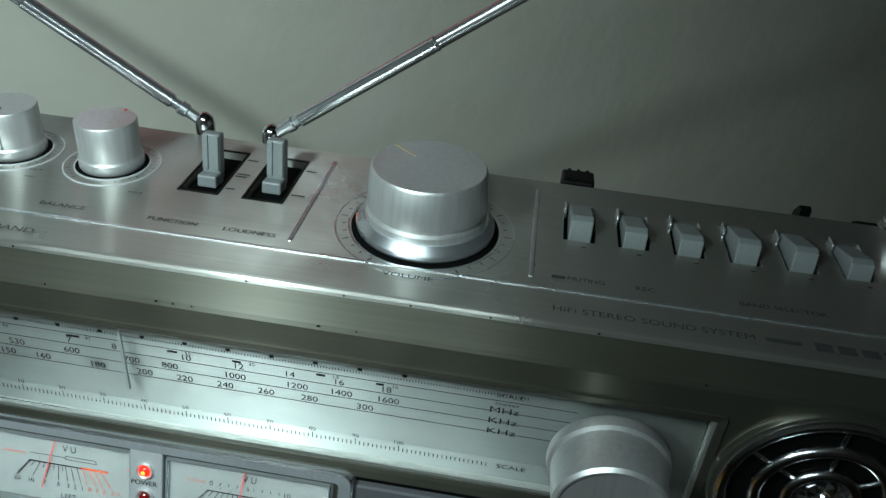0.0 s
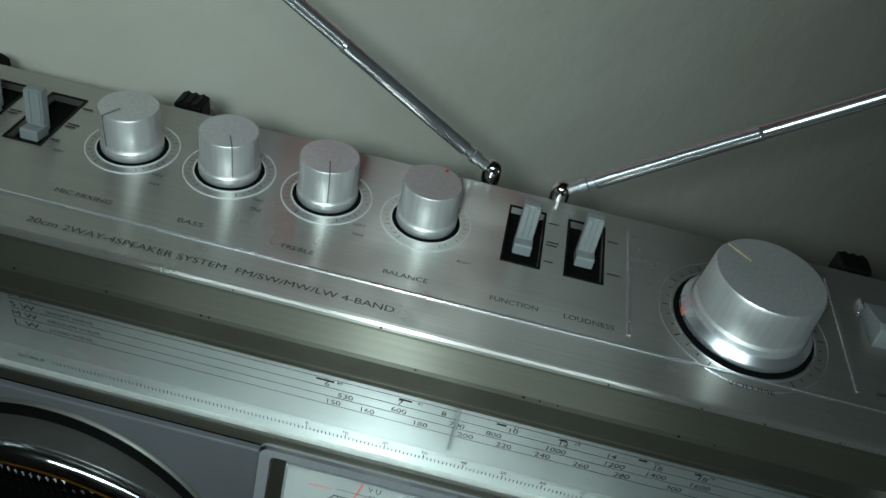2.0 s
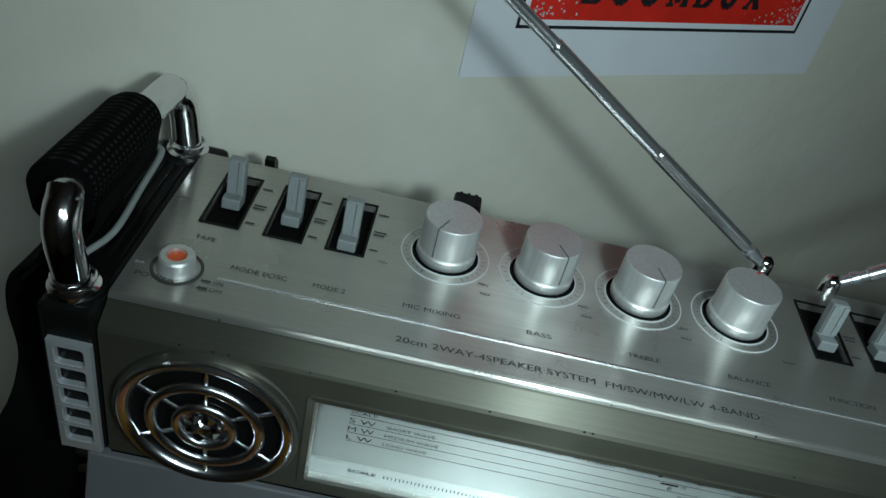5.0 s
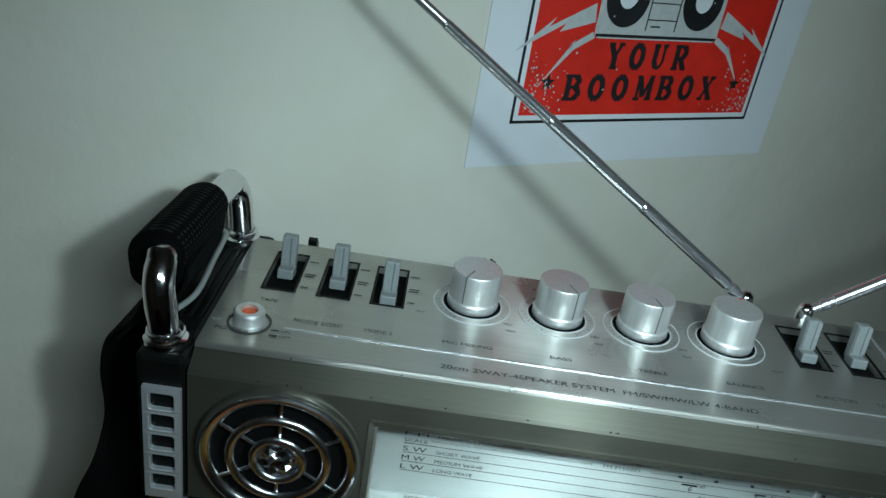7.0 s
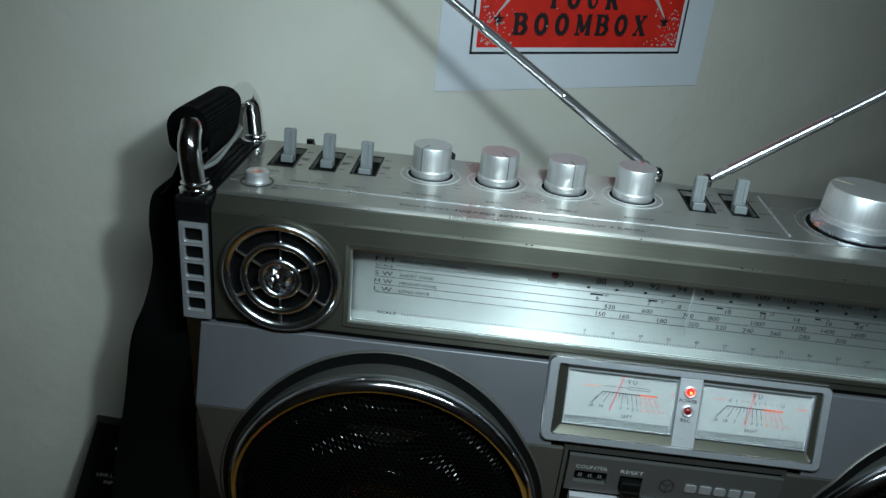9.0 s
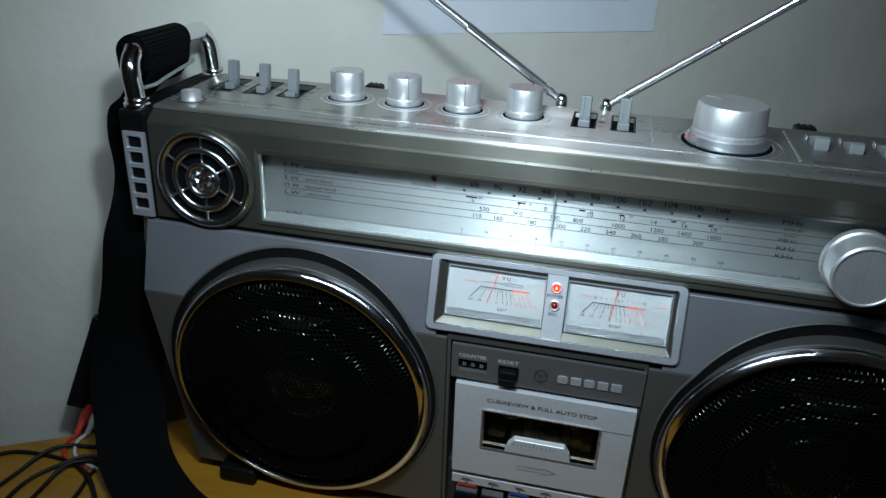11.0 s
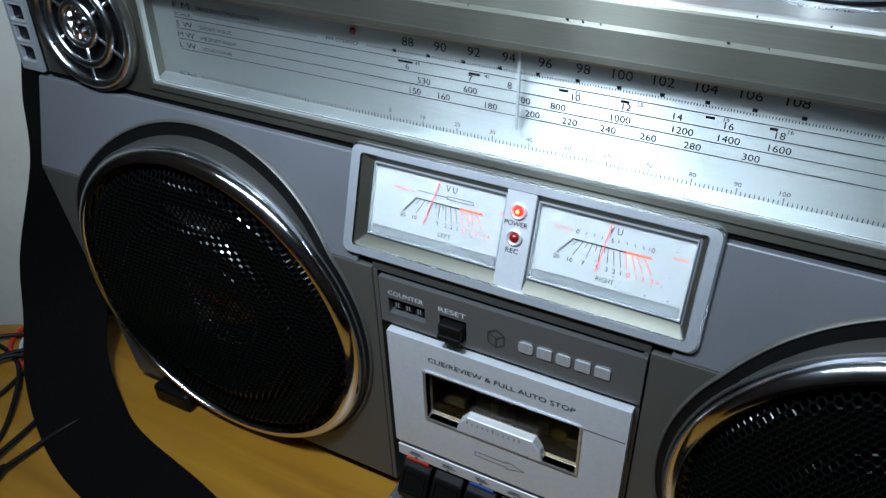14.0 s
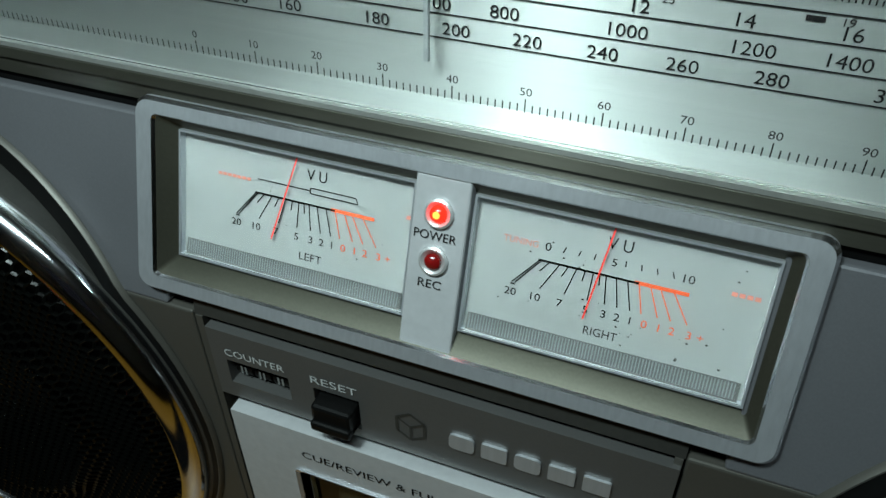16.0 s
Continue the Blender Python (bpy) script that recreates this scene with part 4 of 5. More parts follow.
def mesh_disc(cx, cz, pitch=0.0039, edge=0.1038):
    """Perforated metal: hexagonal cells with open middles."""
    verts, faces, index = [], [], {}
    hole, deep = 0.74, 0.0013

    def at(u, v, back):
        q = math.hypot(u, v)
        if q > edge:
            u, v, q = u * edge / q, v * edge / q, edge
        key = (round(u, 5), round(v, 5), back)
        if key not in index:
            index[key] = len(verts)
            verts.append((cx + u, -dome(q) + (0.0, 0.00045, deep)[back], cz + v))
        return index[key]

    n = int(edge / pitch) + 2
    rad = pitch / math.sqrt(3)
    for j in range(-2 * n, 2 * n):
        for i in range(-n, n):
            u, v = (i + 0.5 * (j % 2)) * pitch, j * pitch * math.sqrt(3) / 2
            if math.hypot(u, v) > edge + rad * 0.4:
                continue
            corner = [(u + rad * math.sin(math.pi / 3 * k), v + rad * math.cos(math.pi / 3 * k)) for k in range(6)]
            open_ = math.hypot(u, v) < edge - pitch * 0.7
            inner = [(u + hole * (a - u), v + hole * (b - v)) for a, b in corner]
            o = [at(*c, 0) for c in corner]
            if not open_:
                if len(set(o)) > 2:
                    faces.append(tuple(dict.fromkeys(o)))
                continue
            f, g = [at(*c, 1) for c in inner], [at(*c, 2) for c in inner]
            for k in range(6):
                m = (k + 1) % 6
                faces.append((o[k], o[m], f[m], f[k]))
                faces.append((f[k], f[m], g[m], g[k]))
    me = bpy.data.meshes.new("grille")
    me.from_pydata(verts, [], faces)
    me.validate()
    return me


def woofer(r, x):
    z = 0.1102
    at = (x, 0.0, z)
    # body kept dark for the shade seen above the chromed ring
    bm = ring([(0.1100, -0.004), (0.1132, -0.004), (0.1132, 0.0187), (0.1126, 0.0192), (0.1100, 0.0192)], at, "y", 96)
    w = part("woofer", bm, DARK, r, "large round woofer with black mesh and chromed ring", True)
    # flat black band on the front, painted shade of a recess
    part("recess_shade", collar(x, z + 0.0042, [(0.1080, 0.0004), (0.1120, 0.0005), (0.1168, 0.0006)]), BLACK, w, "", True)
    part("recess_lip", collar(x, z + 0.0042, [(0.1164, 0.0002), (0.1166, 0.0016), (0.1172, 0.0019), (0.1179, 0.0012), (0.1182, 0.0002)]), BRONZE, w, "", True)
    bm = ring([(0.1036, 0.0180), (0.1119, 0.0180), (0.1119, 0.0222), (0.1115, 0.0236), (0.1102, 0.0256), (0.1082, 0.0272), (0.1060, 0.0280), (0.1045, 0.0278), (0.1036, 0.0262)], at, "y", 96)
    part("chrome_ring", bm, WIDE_RING, w, "polished ring", True)
    part("cone", lathe([(0.0, 0.0190), (0.1036, 0.0190), (0.1036, 0.0194), (0.0, 0.0194)], at, "y", 64), CONE, w)
    prof = [(0.034 * math.sin(radians(a)), 0.0196 + 0.0085 * math.cos(radians(a))) for a in range(90, -1, -10)]
    part("dust_cap", lathe([(q, h) for q, h in prof[:-1]], at, "y", 40, cap0=False), CAP, w, "", True)
    g = link("grille", mesh_disc(x, z), GRILLE, w, "black perforated metal mesh")
    tagged(g, kind="stuff")


def dial(r):
    m = front_at(0.0117)
    d = part("dial_plate", box(0.0, 0.465, 0.0120, 0.0124, 0.2485, 0.3055), SCALE_PLATE, r, "silver tuning scale with black print")
    lines = [bar(0.016, 0.415, z - 0.00018, z + 0.00018) for z in (0.2868, 0.2808, 0.2748, 0.2688)]
    lines += [bar(0.016, 0.032, z, z + 0.0003) for z in (0.2868,)]
    # station marks
    for k in range(11):
        x = 0.158 + 0.0186 * k
        lines.append(bar(x - 0.0010, x + 0.0010, 0.2892 + 0.0002 * k, 0.2908 + 0.0002 * k))
        lines.append(bar(x - 0.0010, x + 0.0010, 0.3020, 0.3030))
    for x, w in zip((0.164, 0.201, 0.245, 0.273, 0.309, 0.334), (0.0042, 0.0030, 0.0022, 0.0019, 0.0019, 0.0016)):
        lines.append(bar(x - w, x + w, 0.2848, 0.2860))
    bm = flat(lines, m)
    part("scale_lines", bm, INK, d)
    ticks = []
    for k in range(300):
        x = 0.030 + 0.00124 * k
        if x < 0.395 and not 0.112 < x < 0.142:
            ticks.append(bar(x - 0.00018, x + 0.00018, 0.2894, 0.2906))
    part("tick_marks", flat(ticks, m), INK, d)
    # log scale printed on the back of the window
    near = front_at(0.0036)
    ticks = []
    for k in range(-66, 121):
        x = 0.1592 + 0.001853 * k
        tall = 0.0035 if k % 10 == 0 and 0 <= k <= 100 else 0.0021
        ticks.append(bar(x - 0.00017, x + 0.00017, 0.2570, 0.2570 + tall))
    bm = lettering([(str(10 * k), 0.1592 + 0.01853 * k, 0.2613, 0.0020, 0, 0.5) for k in range(11)] + [("SCALE", 0.0200, 0.2570, 0.0022, 0.013, 0), ("SCALE", 0.386, 0.2570, 0.0022, 0.012, 0)], near)
    part("tick_marks", flat(ticks, near, bm), INK, d)
    words = [(str(88 + 2 * k), 0.1655 + 0.0175 * k, 0.2933 + 0.00028 * k, 0.0043, 0, 0.5) for k in range(11)]
    words += [(t, x, 0.2816, 0.0031, 0, 0.5) for t, x in zip(("6", "7", "8", "10", "12", "14", "16", "18"), (0.165, 0.199, 0.219, 0.251, 0.274, 0.296, 0.317, 0.337))]
    words += [(t, x + 0.0065, 0.2845, 0.0018, 0, 0.5) for t, x in zip(("49", "41", "31", "25", "19", "16"), (0.164, 0.201, 0.245, 0.273, 0.309, 0.334))]
    words += [(t, x, 0.2757, 0.0031, 0, 0.5) for t, x in zip(("530", "600", "700", "800", "1000", "1200", "1400", "1600"), (0.174, 0.199, 0.226, 0.243, 0.272, 0.299, 0.318, 0.338))]
    words += [(t, x, 0.2697, 0.0031, 0, 0.5) for t, x in zip(("150", "160", "180", "200", "220", "240", "260", "280", "300"), (0.169, 0.185, 0.210, 0.231, 0.249, 0.267, 0.285, 0.304, 0.328))]
    words += [("F M", 0.0160, 0.2922, 0.0036, 0.012, 0), ("FREQUENCY MODULATION", 0.0330, 0.2925, 0.0022, 0.043, 0), ("SCALE", 0.0160, 0.2880, 0.0020, 0.012, 0),
              ("S W", 0.0160, 0.2818, 0.0032, 0.012, 0), ("SHORT WAVE", 0.0330, 0.2820, 0.0022, 0.0225, 0), ("M W", 0.0160, 0.2758, 0.0032, 0.012, 0), ("MEDIUM WAVE", 0.0330, 0.2760, 0.0022, 0.025, 0),
              ("L W", 0.0160, 0.2698, 0.0032, 0.012, 0), ("LONG WAVE", 0.0330, 0.2700, 0.0022, 0.0205, 0),
              ("FM STEREO", 0.1180, 0.2892, 0.0020, 0.019, 0), ("MHz", 0.380, 0.2932, 0.0034, 0.013, 0), ("SCALE", 0.382, 0.2888, 0.0020, 0.011, 0), ("meter", 0.382, 0.2845, 0.0016, 0.010, 0),
              ("MHz", 0.380, 0.2800, 0.0032, 0.012, 0), ("KHz", 0.380, 0.2740, 0.0032, 0.012, 0), ("KHz", 0.380, 0.2680, 0.0032, 0.012, 0)]
    part("scale_lettering", lettering(words, m), INK, d)
    part("stereo_lamp", lathe([(0.0, 0.0), (0.0018, 0.0), (0.0017, 0.0010), (0.0010, 0.0016), (0.0, 0.0018)], (0.1350, 0.0118, 0.2965), "y", 20), LED_DIM, d, "small dark red stereo lamp", True)
    part("lamp_bezel", torus(0.0022, 0.0005, (0.1350, 0.0118, 0.2965), "y", 0.0004, 24, 6), CHROME, d)
    part("dial_pointer", box(0.2243, 0.2257, 0.0070, 0.0082, 0.2640, 0.3040, 0.0002), FROST, r, "pale tuning pointer")
    # bright ledge along the foot of the dial, inner frame and clear window
    bm = prism([(0.0006, 0.2488), (0.0118, 0.2488), (0.0118, 0.2530), (0.0100, 0.2530), (0.0030, 0.2500), (0.0006, 0.2496)], 0.0004, 0.4646)
    part("dial_ledge", bm, SCALE_PLATE, r)
    o, i = round_rect(-0.0022, 0.4672, 0.2463, 0.3077, 0.001, 2), round_rect(0.0008, 0.4642, 0.2493, 0.3047, 0.001, 2)
    bm = loft([front_loop(o, 0.0), front_loop(o, -0.0010), front_loop(i, -0.0006), front_loop(i, 0.004)], None, True)
    part("dial_frame", bm, PANEL, r, "thin bronze dial frame")
    o = round_rect(0.0009, 0.4641, 0.2494, 0.3046, 0.001, 2)
    i = round_rect(0.0021, 0.4629, 0.2506, 0.3034, 0.001, 2)
    part("dial_edge", loft([front_loop(o, 0.0042), front_loop(o, 0.0002), front_loop(i, 0.0006), front_loop(i, 0.0042)]), EDGE, r, "bright inner edge of the dial")
    g = part("dial_window", box(0.0022, 0.4628, 0.0022, 0.0032, 0.2507, 0.3033), CLEAR, r, "clear plastic dial window")
    g.visible_shadow = False
    at = (0.4280, 0.0, 0.2790)
    prof = [(0.0, 0.0034), (0.0236, 0.0034), (0.0240, 0.0050), (0.0236, 0.0085), (0.0222, 0.0095), (0.0216, 0.0270), (0.0204, 0.0284), (0.0196, 0.0284), (0.0190, 0.0276), (0.0, 0.0276)]
    part("tuning_knob", lathe(prof, at, "y", 72), SPUN, r, "large aluminium tuning knob", True)


def meter(r, u0, u1, name, needle, foot_lean):
    """A level meter behind clear plastic, on the leaning facet."""
    v0, v1 = 0.0175, 0.0550
    f = flat([bar(u0, u1, v0, v1)], ON_FACET, None, -0.0022)
    t = part("level_meter", f, FACE, r, "white level meter face behind clear plastic")
    cu = 0.1937 if name == "LEFT" else 0.2775
    k = 0.80
    ink, red, orange = [], [], []
    top = 0.0415
    ink.append(stroke(cu - 0.021 * k, top, cu + 0.0110 * k, top, 0.0006))
    marks = ((-0.0285, -0.0205), (-0.0275, -0.0198), (-0.0190, -0.0140), (-0.0110, -0.0085), (-0.0035, -0.0032), (0.0020, 0.0008), (0.0060, 0.0040), (0.0100, 0.0075))
    for foot, head in marks:
        ink.append(stroke(cu + head * k, top, cu + foot * k, 0.0338, 0.0003))
    for foot, head in ((-0.0200, -0.0172), (-0.0128, -0.0112), (-0.0062, -0.0058), (-0.0008, -0.0012)):
        ink.append(stroke(cu + head * k, top, cu + foot * k, 0.0385, 0.0003))
    ink.append(stroke(cu - 0.0288 * k, 0.0334, cu - 0.0272 * k, 0.0334, 0.0004))
    orange.append(bar(cu + 0.0095 * k, cu + 0.0260 * k, top - 0.0004, top + 0.0006))
    for foot, head in ((0.0135, 0.0110), (0.0185, 0.0145), (0.0225, 0.0175), (0.0275, 0.0215)):
        orange.append(stroke(cu + head * k, top, cu + foot * k, 0.0338, 0.0003))
    up = 0.0456
    if name == "LEFT":
        ink += [stroke(cu - 0.020 * k, up, cu + 0.001 * k, up, 0.0003), stroke(cu + 0.001 * k, up + 0.0008, cu + 0.0185 * k, up + 0.0008, 0.0003), stroke(cu + 0.001 * k, up - 0.0008, cu + 0.0195 * k, up - 0.0008, 0.0003),
                stroke(cu + 0.001 * k, up + 0.0008, cu + 0.001 * k, up - 0.0008, 0.0003), stroke(cu + 0.0185 * k, up + 0.0008, cu + 0.0195 * k, up - 0.0008, 0.0003)]
    else:
        for j in range(1, 9):
            if j != 4:
                q = -0.0185 + 0.0049 * j
                ink.append(stroke(cu + q * k, up - 0.0008, cu + (q + (j - 4.5) * -0.0002) * k, up + 0.0008, 0.0003))
    lay = ON_FACET @ Matrix.Translation((0, 0, -0.0019))
    words = [(s, cu + q * k, 0.0302, 0.0021, 0, 0.5) for s, q in zip(("20", "10", "7", "5", "3", "2", "1"), (-0.0285, -0.0200, -0.0120, -0.0036, 0.0022, 0.0065, 0.0106))]
    words += [("V U", cu + 0.0026, 0.0486, 0.0032, 0.0062, 0.5), (name, cu + 0.0020, 0.0246, 0.0023, 0.0086 if name == "RIGHT" else 0.0072, 0.5)]
    if name == "RIGHT":
        words += [("0", cu - 0.0185 * k, up - 0.0012, 0.0022, 0, 0.5), ("5", cu + 0.0025 * k, up - 0.0012, 0.0020, 0, 0.5), ("10", cu + 0.0250 * k, up - 0.0012, 0.0022, 0, 0.5)]
    bm = lettering(words, lay)
    flat(ink, lay, bm)
    part("meter_print", bm, INK, t)
    words = [(s, cu + q * k, 0.0302, 0.0021, 0, 0.5) for s, q in zip(("0", "1", "2", "3 +"), (0.0150, 0.0195, 0.0235, 0.0305))]
    words += []
    bm = lettering(words, lay)
    flat(orange, lay, bm)
    part("red_scale", bm, ORANGE_INK, t)
    pale = [bar(cu + (0.0375 + 0.0022 * j) * k, cu + (0.0392 + 0.0022 * j) * k, up - 0.0017, up - 0.0006) for j in range(4 if name == "RIGHT" else 2)]
    if name == "LEFT":
        pale += [bar(cu - (0.0365 - 0.0020 * j) * k, cu - (0.0349 - 0.0020 * j) * k, up - 0.0012, up - 0.0003) for j in range(7)]
    bm = flat(pale, lay)
    if name == "RIGHT":
        merge(bm, lettering([("TUNING", cu - 0.0275 * k, up - 0.0010, 0.0017, 0.0092, 0.5)], lay))
    part("side_print", bm, PALE_RED, t)
    bm = flat([stroke(cu + needle, 0.0545, cu + needle * 1.3 - foot_lean, 0.0290, 0.00045)], ON_FACET, None, -0.0008)
    part("needle", bm, NEEDLE, t)
    spots = []
    rng = random.Random(9)
    for j in range(26 if name == "RIGHT" else 6):
        a, b, q = rng.uniform(u0 + 0.004, u1 - 0.003), rng.uniform(v0 + 0.006, v1 - 0.004), rng.uniform(0.00015, 0.0004)
        spots.append([(a + q * math.cos(c), b + q * rng.uniform(0.5, 1.0) * math.sin(c)) for c in (i * math.pi / 4 for i in range(8))])
    part("dust_specks", flat(spots, lay), DARK, t)
    # tray below the face and its clear cover
    bm = bmesh.new()
    loft([[ON_FACET @ Vector((u, v, w)) for v, w in ((v0 - 0.0002, -0.0006), (v0 + 0.0003, -0.0013), (v0 + 0.0048, -0.0020))] for u in (u0 + 0.001, u1 - 0.001)], bm, False)
    part("meter_tray", bm, STRIP, t)
    ribs = bmesh.new()
    for j in range(88):
        a = u0 + 0.0016 + 0.0008 * j
        if a < u1 - 0.0018:
            loft([[ON_FACET @ Vector((a + q, v0 + 0.0005, -0.0012)) for q in (0.0, 0.00018, 0.00036)], [ON_FACET @ Vector((a + q, v0 + 0.0046, -0.0018 + (0.0002 if q == 0.00018 else 0.0))) for q in (0.0, 0.00018, 0.00036)]], ribs, False)
    tagged(part("tray_ribs", ribs, LEVER, t), kind="stuff")
    bm = box(u0, u1, v0, v1, -0.0004, 0.0003)
    bm.transform(ON_FACET)
    rim = bmesh.new()
    for a, b, c, d in ((u0 - 0.0006, u0, v0, v1), (u1, u1 + 0.0006, v0, v1), (u0 - 0.0006, u1 + 0.0006, v0 - 0.0006, v0), (u0 - 0.0006, u1 + 0.0006, v1, v1 + 0.0006)):
        box(a, b, c, d, -0.0022, 0.0005, bm=rim)
    rim.transform(ON_FACET)
    part("window_rim", rim, BEZEL, t, "bright edge of the meter window")
    g = part("meter_window", bm, CLEAR, t)
    g.visible_shadow = False


def meters(r):
    def lay(outline, w):
        return [ON_FACET @ Vector((u, v, w)) for u, v in outline]

    o = round_rect(0.1388, 0.3270, 0.0043, 0.0640, 0.0045, 5)
    o2 = round_rect(0.1398, 0.3260, 0.0053, 0.0630, 0.0042, 5)
    edge = round_rect(0.1452, 0.3210, 0.0095, 0.0594, 0.0020, 5)
    step = round_rect(0.1460, 0.3204, 0.0101, 0.0588, 0.0016, 5)
    floor = round_rect(0.1525, 0.3165, 0.0170, 0.0556, 0.0010, 5)
    bm = loft([lay(o, -0.004), lay(o, 0.0020)])
    loft([lay(o2, 0.0034), lay(edge, 0.0036)], bm)
    b = part("meter_bezel", bm, BEZEL, r, "satin chrome meter surround")
    bm = loft([lay(o, 0.0020), lay(o2, 0.0034)])
    loft([lay(edge, 0.0036), lay(step, 0.0026)], bm)
    part("bezel_edge", bm, RINGS, b, "bright bevelled edge")
    bm = loft([lay(step, 0.0026), lay(round_rect(0.1506, 0.3176, 0.0150, 0.0566, 0.0012, 5), -0.0006), lay(floor, -0.0012), lay(floor, -0.0030)])
    part("meter_hood", bm, HOOD, r, "dark bronze sloping hood", True)
    bm = box(0.149, 0.3165, 0.013, 0.0565, -0.008, -0.0060)
    bm.transform(ON_FACET)
    part("meter_back", bm, DARK, r)
    meter(r, 0.1530, 0.2258, "LEFT", -0.0032, 0.0062)
    meter(r, 0.2432, 0.3160, "RIGHT", 0.0008, 0.0040)
    bm = box(0.2268, 0.2420, 0.0098, 0.0590, -0.005, 0.0024, 0.0006)
    bm.transform(ON_FACET)
    p = part("lamp_plate", bm, SILVER, r, "silver lamp plate")
    for v, mat, lab in ((0.0491, LED_ON, "lit red power lamp"), (0.0360, LED_OFF, "unlit red lamp")):
        turn = ON_FACET @ Matrix.Translation((0.2342, v, 0.0024)) @ pose(0, 0, 0, -90, 0, 0)
        bm = lathe([(0.0, 0.0), (0.0023, 0.0), (0.0022, 0.0014), (0.0014, 0.0022), (0.0, 0.0025)], (0, 0, 0), "y", 24)
        bm.transform(turn)
        part("lamp", bm, mat, p, lab, True)
        if mat is LED_ON:
            bm = lathe([(0.0, 0.0024), (0.0010, 0.0024), (0.0007, 0.0028), (0.0, 0.0029)], (0, 0, 0), "y", 16)
            bm.transform(turn)
            part("lamp_core", bm, LED_CORE, p)
        bm = ring([(0.0022, 0.0002), (0.0040, 0.0002), (0.0040, 0.0010), (0.0034, 0.0013), (0.0024, 0.0006)], (0, 0, 0), "y", 28)
        bm.transform(turn)
        part("lamp_ring", bm, DISH, p, "", True)
    bm = lettering([("POWER", 0.2338, 0.0417, 0.0024, 0.0118, 0.5), ("REC", 0.2338, 0.0282, 0.0024, 0.0065, 0.5)], ON_FACET @ Matrix.Translation((0, 0, 0.0027)))
    part("lamp_lettering", bm, INK, p)


def deck_mechanism(r):
    # strip with the counter
    s = part("counter_strip", holed(0.1612, 0.3066, 0.1462, 0.1768, [(0.1665, 0.1890, 0.1535, 0.1640), (0.1978, 0.2135, 0.1500, 0.1635)], 0.012, front_at(-0.0200)), STRIP, r, "grey strip with tape counter")
    part("strip_back", box(0.1572, 0.3068, -0.0120, 0.0290, 0.1430, 0.1795), DARK, r)
    for k in range(3):
        bm = tube([(0.1680 + 0.0068 * k, -0.0140, 0.1585), (0.1738 + 0.0068 * k, -0.0140, 0.1585)], 0.0040, 20)
        part("counter_wheel", bm, BLACK, s)
        part("digit", flat([bar(0.1698 + 0.0068 * k, 0.1705 + 0.0068 * k, 0.1570, 0.1604), bar(0.1713 + 0.0068 * k, 0.1720 + 0.0068 * k, 0.1570, 0.1604)], front_at(-0.0182)), FROST, s)
    bm = box(0.1988, 0.2125, -0.0250, -0.013, 0.1505, 0.1608, 0.0012)
    box(0.1988, 0.2125, -0.0265, -0.020, 0.1505, 0.1545, 0.0010, bm=bm)
    part("reset_button", bm, BLACK, s, "black counter reset button")
    part("strip_lettering", lettering([("COUNTER", 0.1668, 0.1665, 0.0030, 0.0215, 0), ("RESET", 0.1975, 0.1660, 0.0032, 0.0158, 0)], front_at(-0.0203)), WHITE_INK, s)
    bm = bmesh.new()
    for k in range(5):
        o = round_rect(0.2430 + 0.0100 * k, 0.2508 + 0.0100 * k, 0.1566, 0.1630, 0.0016 if k in (0, 2) else 0.0006, 3)
        loft([front_loop(o, -0.0200), front_loop(o, -0.0209)], bm, True, False, True)
    part("name_plate", bm, BEZEL, s, "chrome nameplate blocks")
    hexa = [(0.2305 + 0.0052 * math.sin(k * math.pi / 3), 0.1595 + 0.0060 * math.cos(k * math.pi / 3)) for k in range(6)]
    shapes = [stroke(*hexa[k], *hexa[(k + 1) % 6], 0.0010) for k in range(6)] + [stroke(0.2305, 0.1595, *hexa[k], 0.0008) for k in (1, 3, 5)]
    part("emblem", flat(shapes, front_at(-0.0203)), DARK, s)
    # cassette door
    def door(bm):
        bm.transform(Matrix.Translation((0.0010, 0, 0.0008)))
        return bm

    hole = (0.1882, 0.2788, 0.0826, 0.1195)
    d = part("cassette_door", door(holed(0.1648, 0.3034, 0.0520, 0.1420, [hole], 0.0075, front_at(-0.0235))), SILVER, r, "silver cassette door with a window")
    o, i = round_rect(0.1868, 0.2802, 0.0812, 0.1209, 0.0012, 2), round_rect(*hole, 0.0008, 2)
    part("window_edge", door(loft([front_loop(o, -0.0236), front_loop(o, -0.0243), front_loop(i, -0.0238), front_loop(i, -0.0190)])), SATIN, d)
    tab = [(0.2068, 0.0810), (0.2090, 0.0890), (0.2140, 0.0955), (0.2540, 0.0955), (0.2580, 0.0890), (0.2600, 0.0810)]
    part("window_tab", door(loft([front_loop(tab, -0.0180), front_loop(tab, -0.0235), front_loop([(u + (0.0006 if u < 0.23 else -0.0006), v - 0.0004) for u, v in tab], -0.0240)], None, True, True, True)), SILVER, d)
    part("tab_marks", door(flat([bar(0.2140 + 0.0032 * k, 0.2144 + 0.0032 * k, 0.0905, 0.0922 if k % 5 else 0.0932) for k in range(11)], front_at(-0.0242))), INK, d)
    w = part("cassette_window", door(box(0.1886, 0.2784, -0.0190, -0.0182, 0.0830, 0.1191)), SMOKE, d, "smoked brown window")
    w.visible_shadow = False
    part("door_seam", door(box(0.2795, 0.3026, -0.02375, -0.0230, 0.1193, 0.1196)), DARK, d)
    bm = lettering([("CUE/REVIEW & FULL AUTO STOP", 0.1905, 0.1288, 0.0034, 0.085, 0)], front_at(-0.0238))
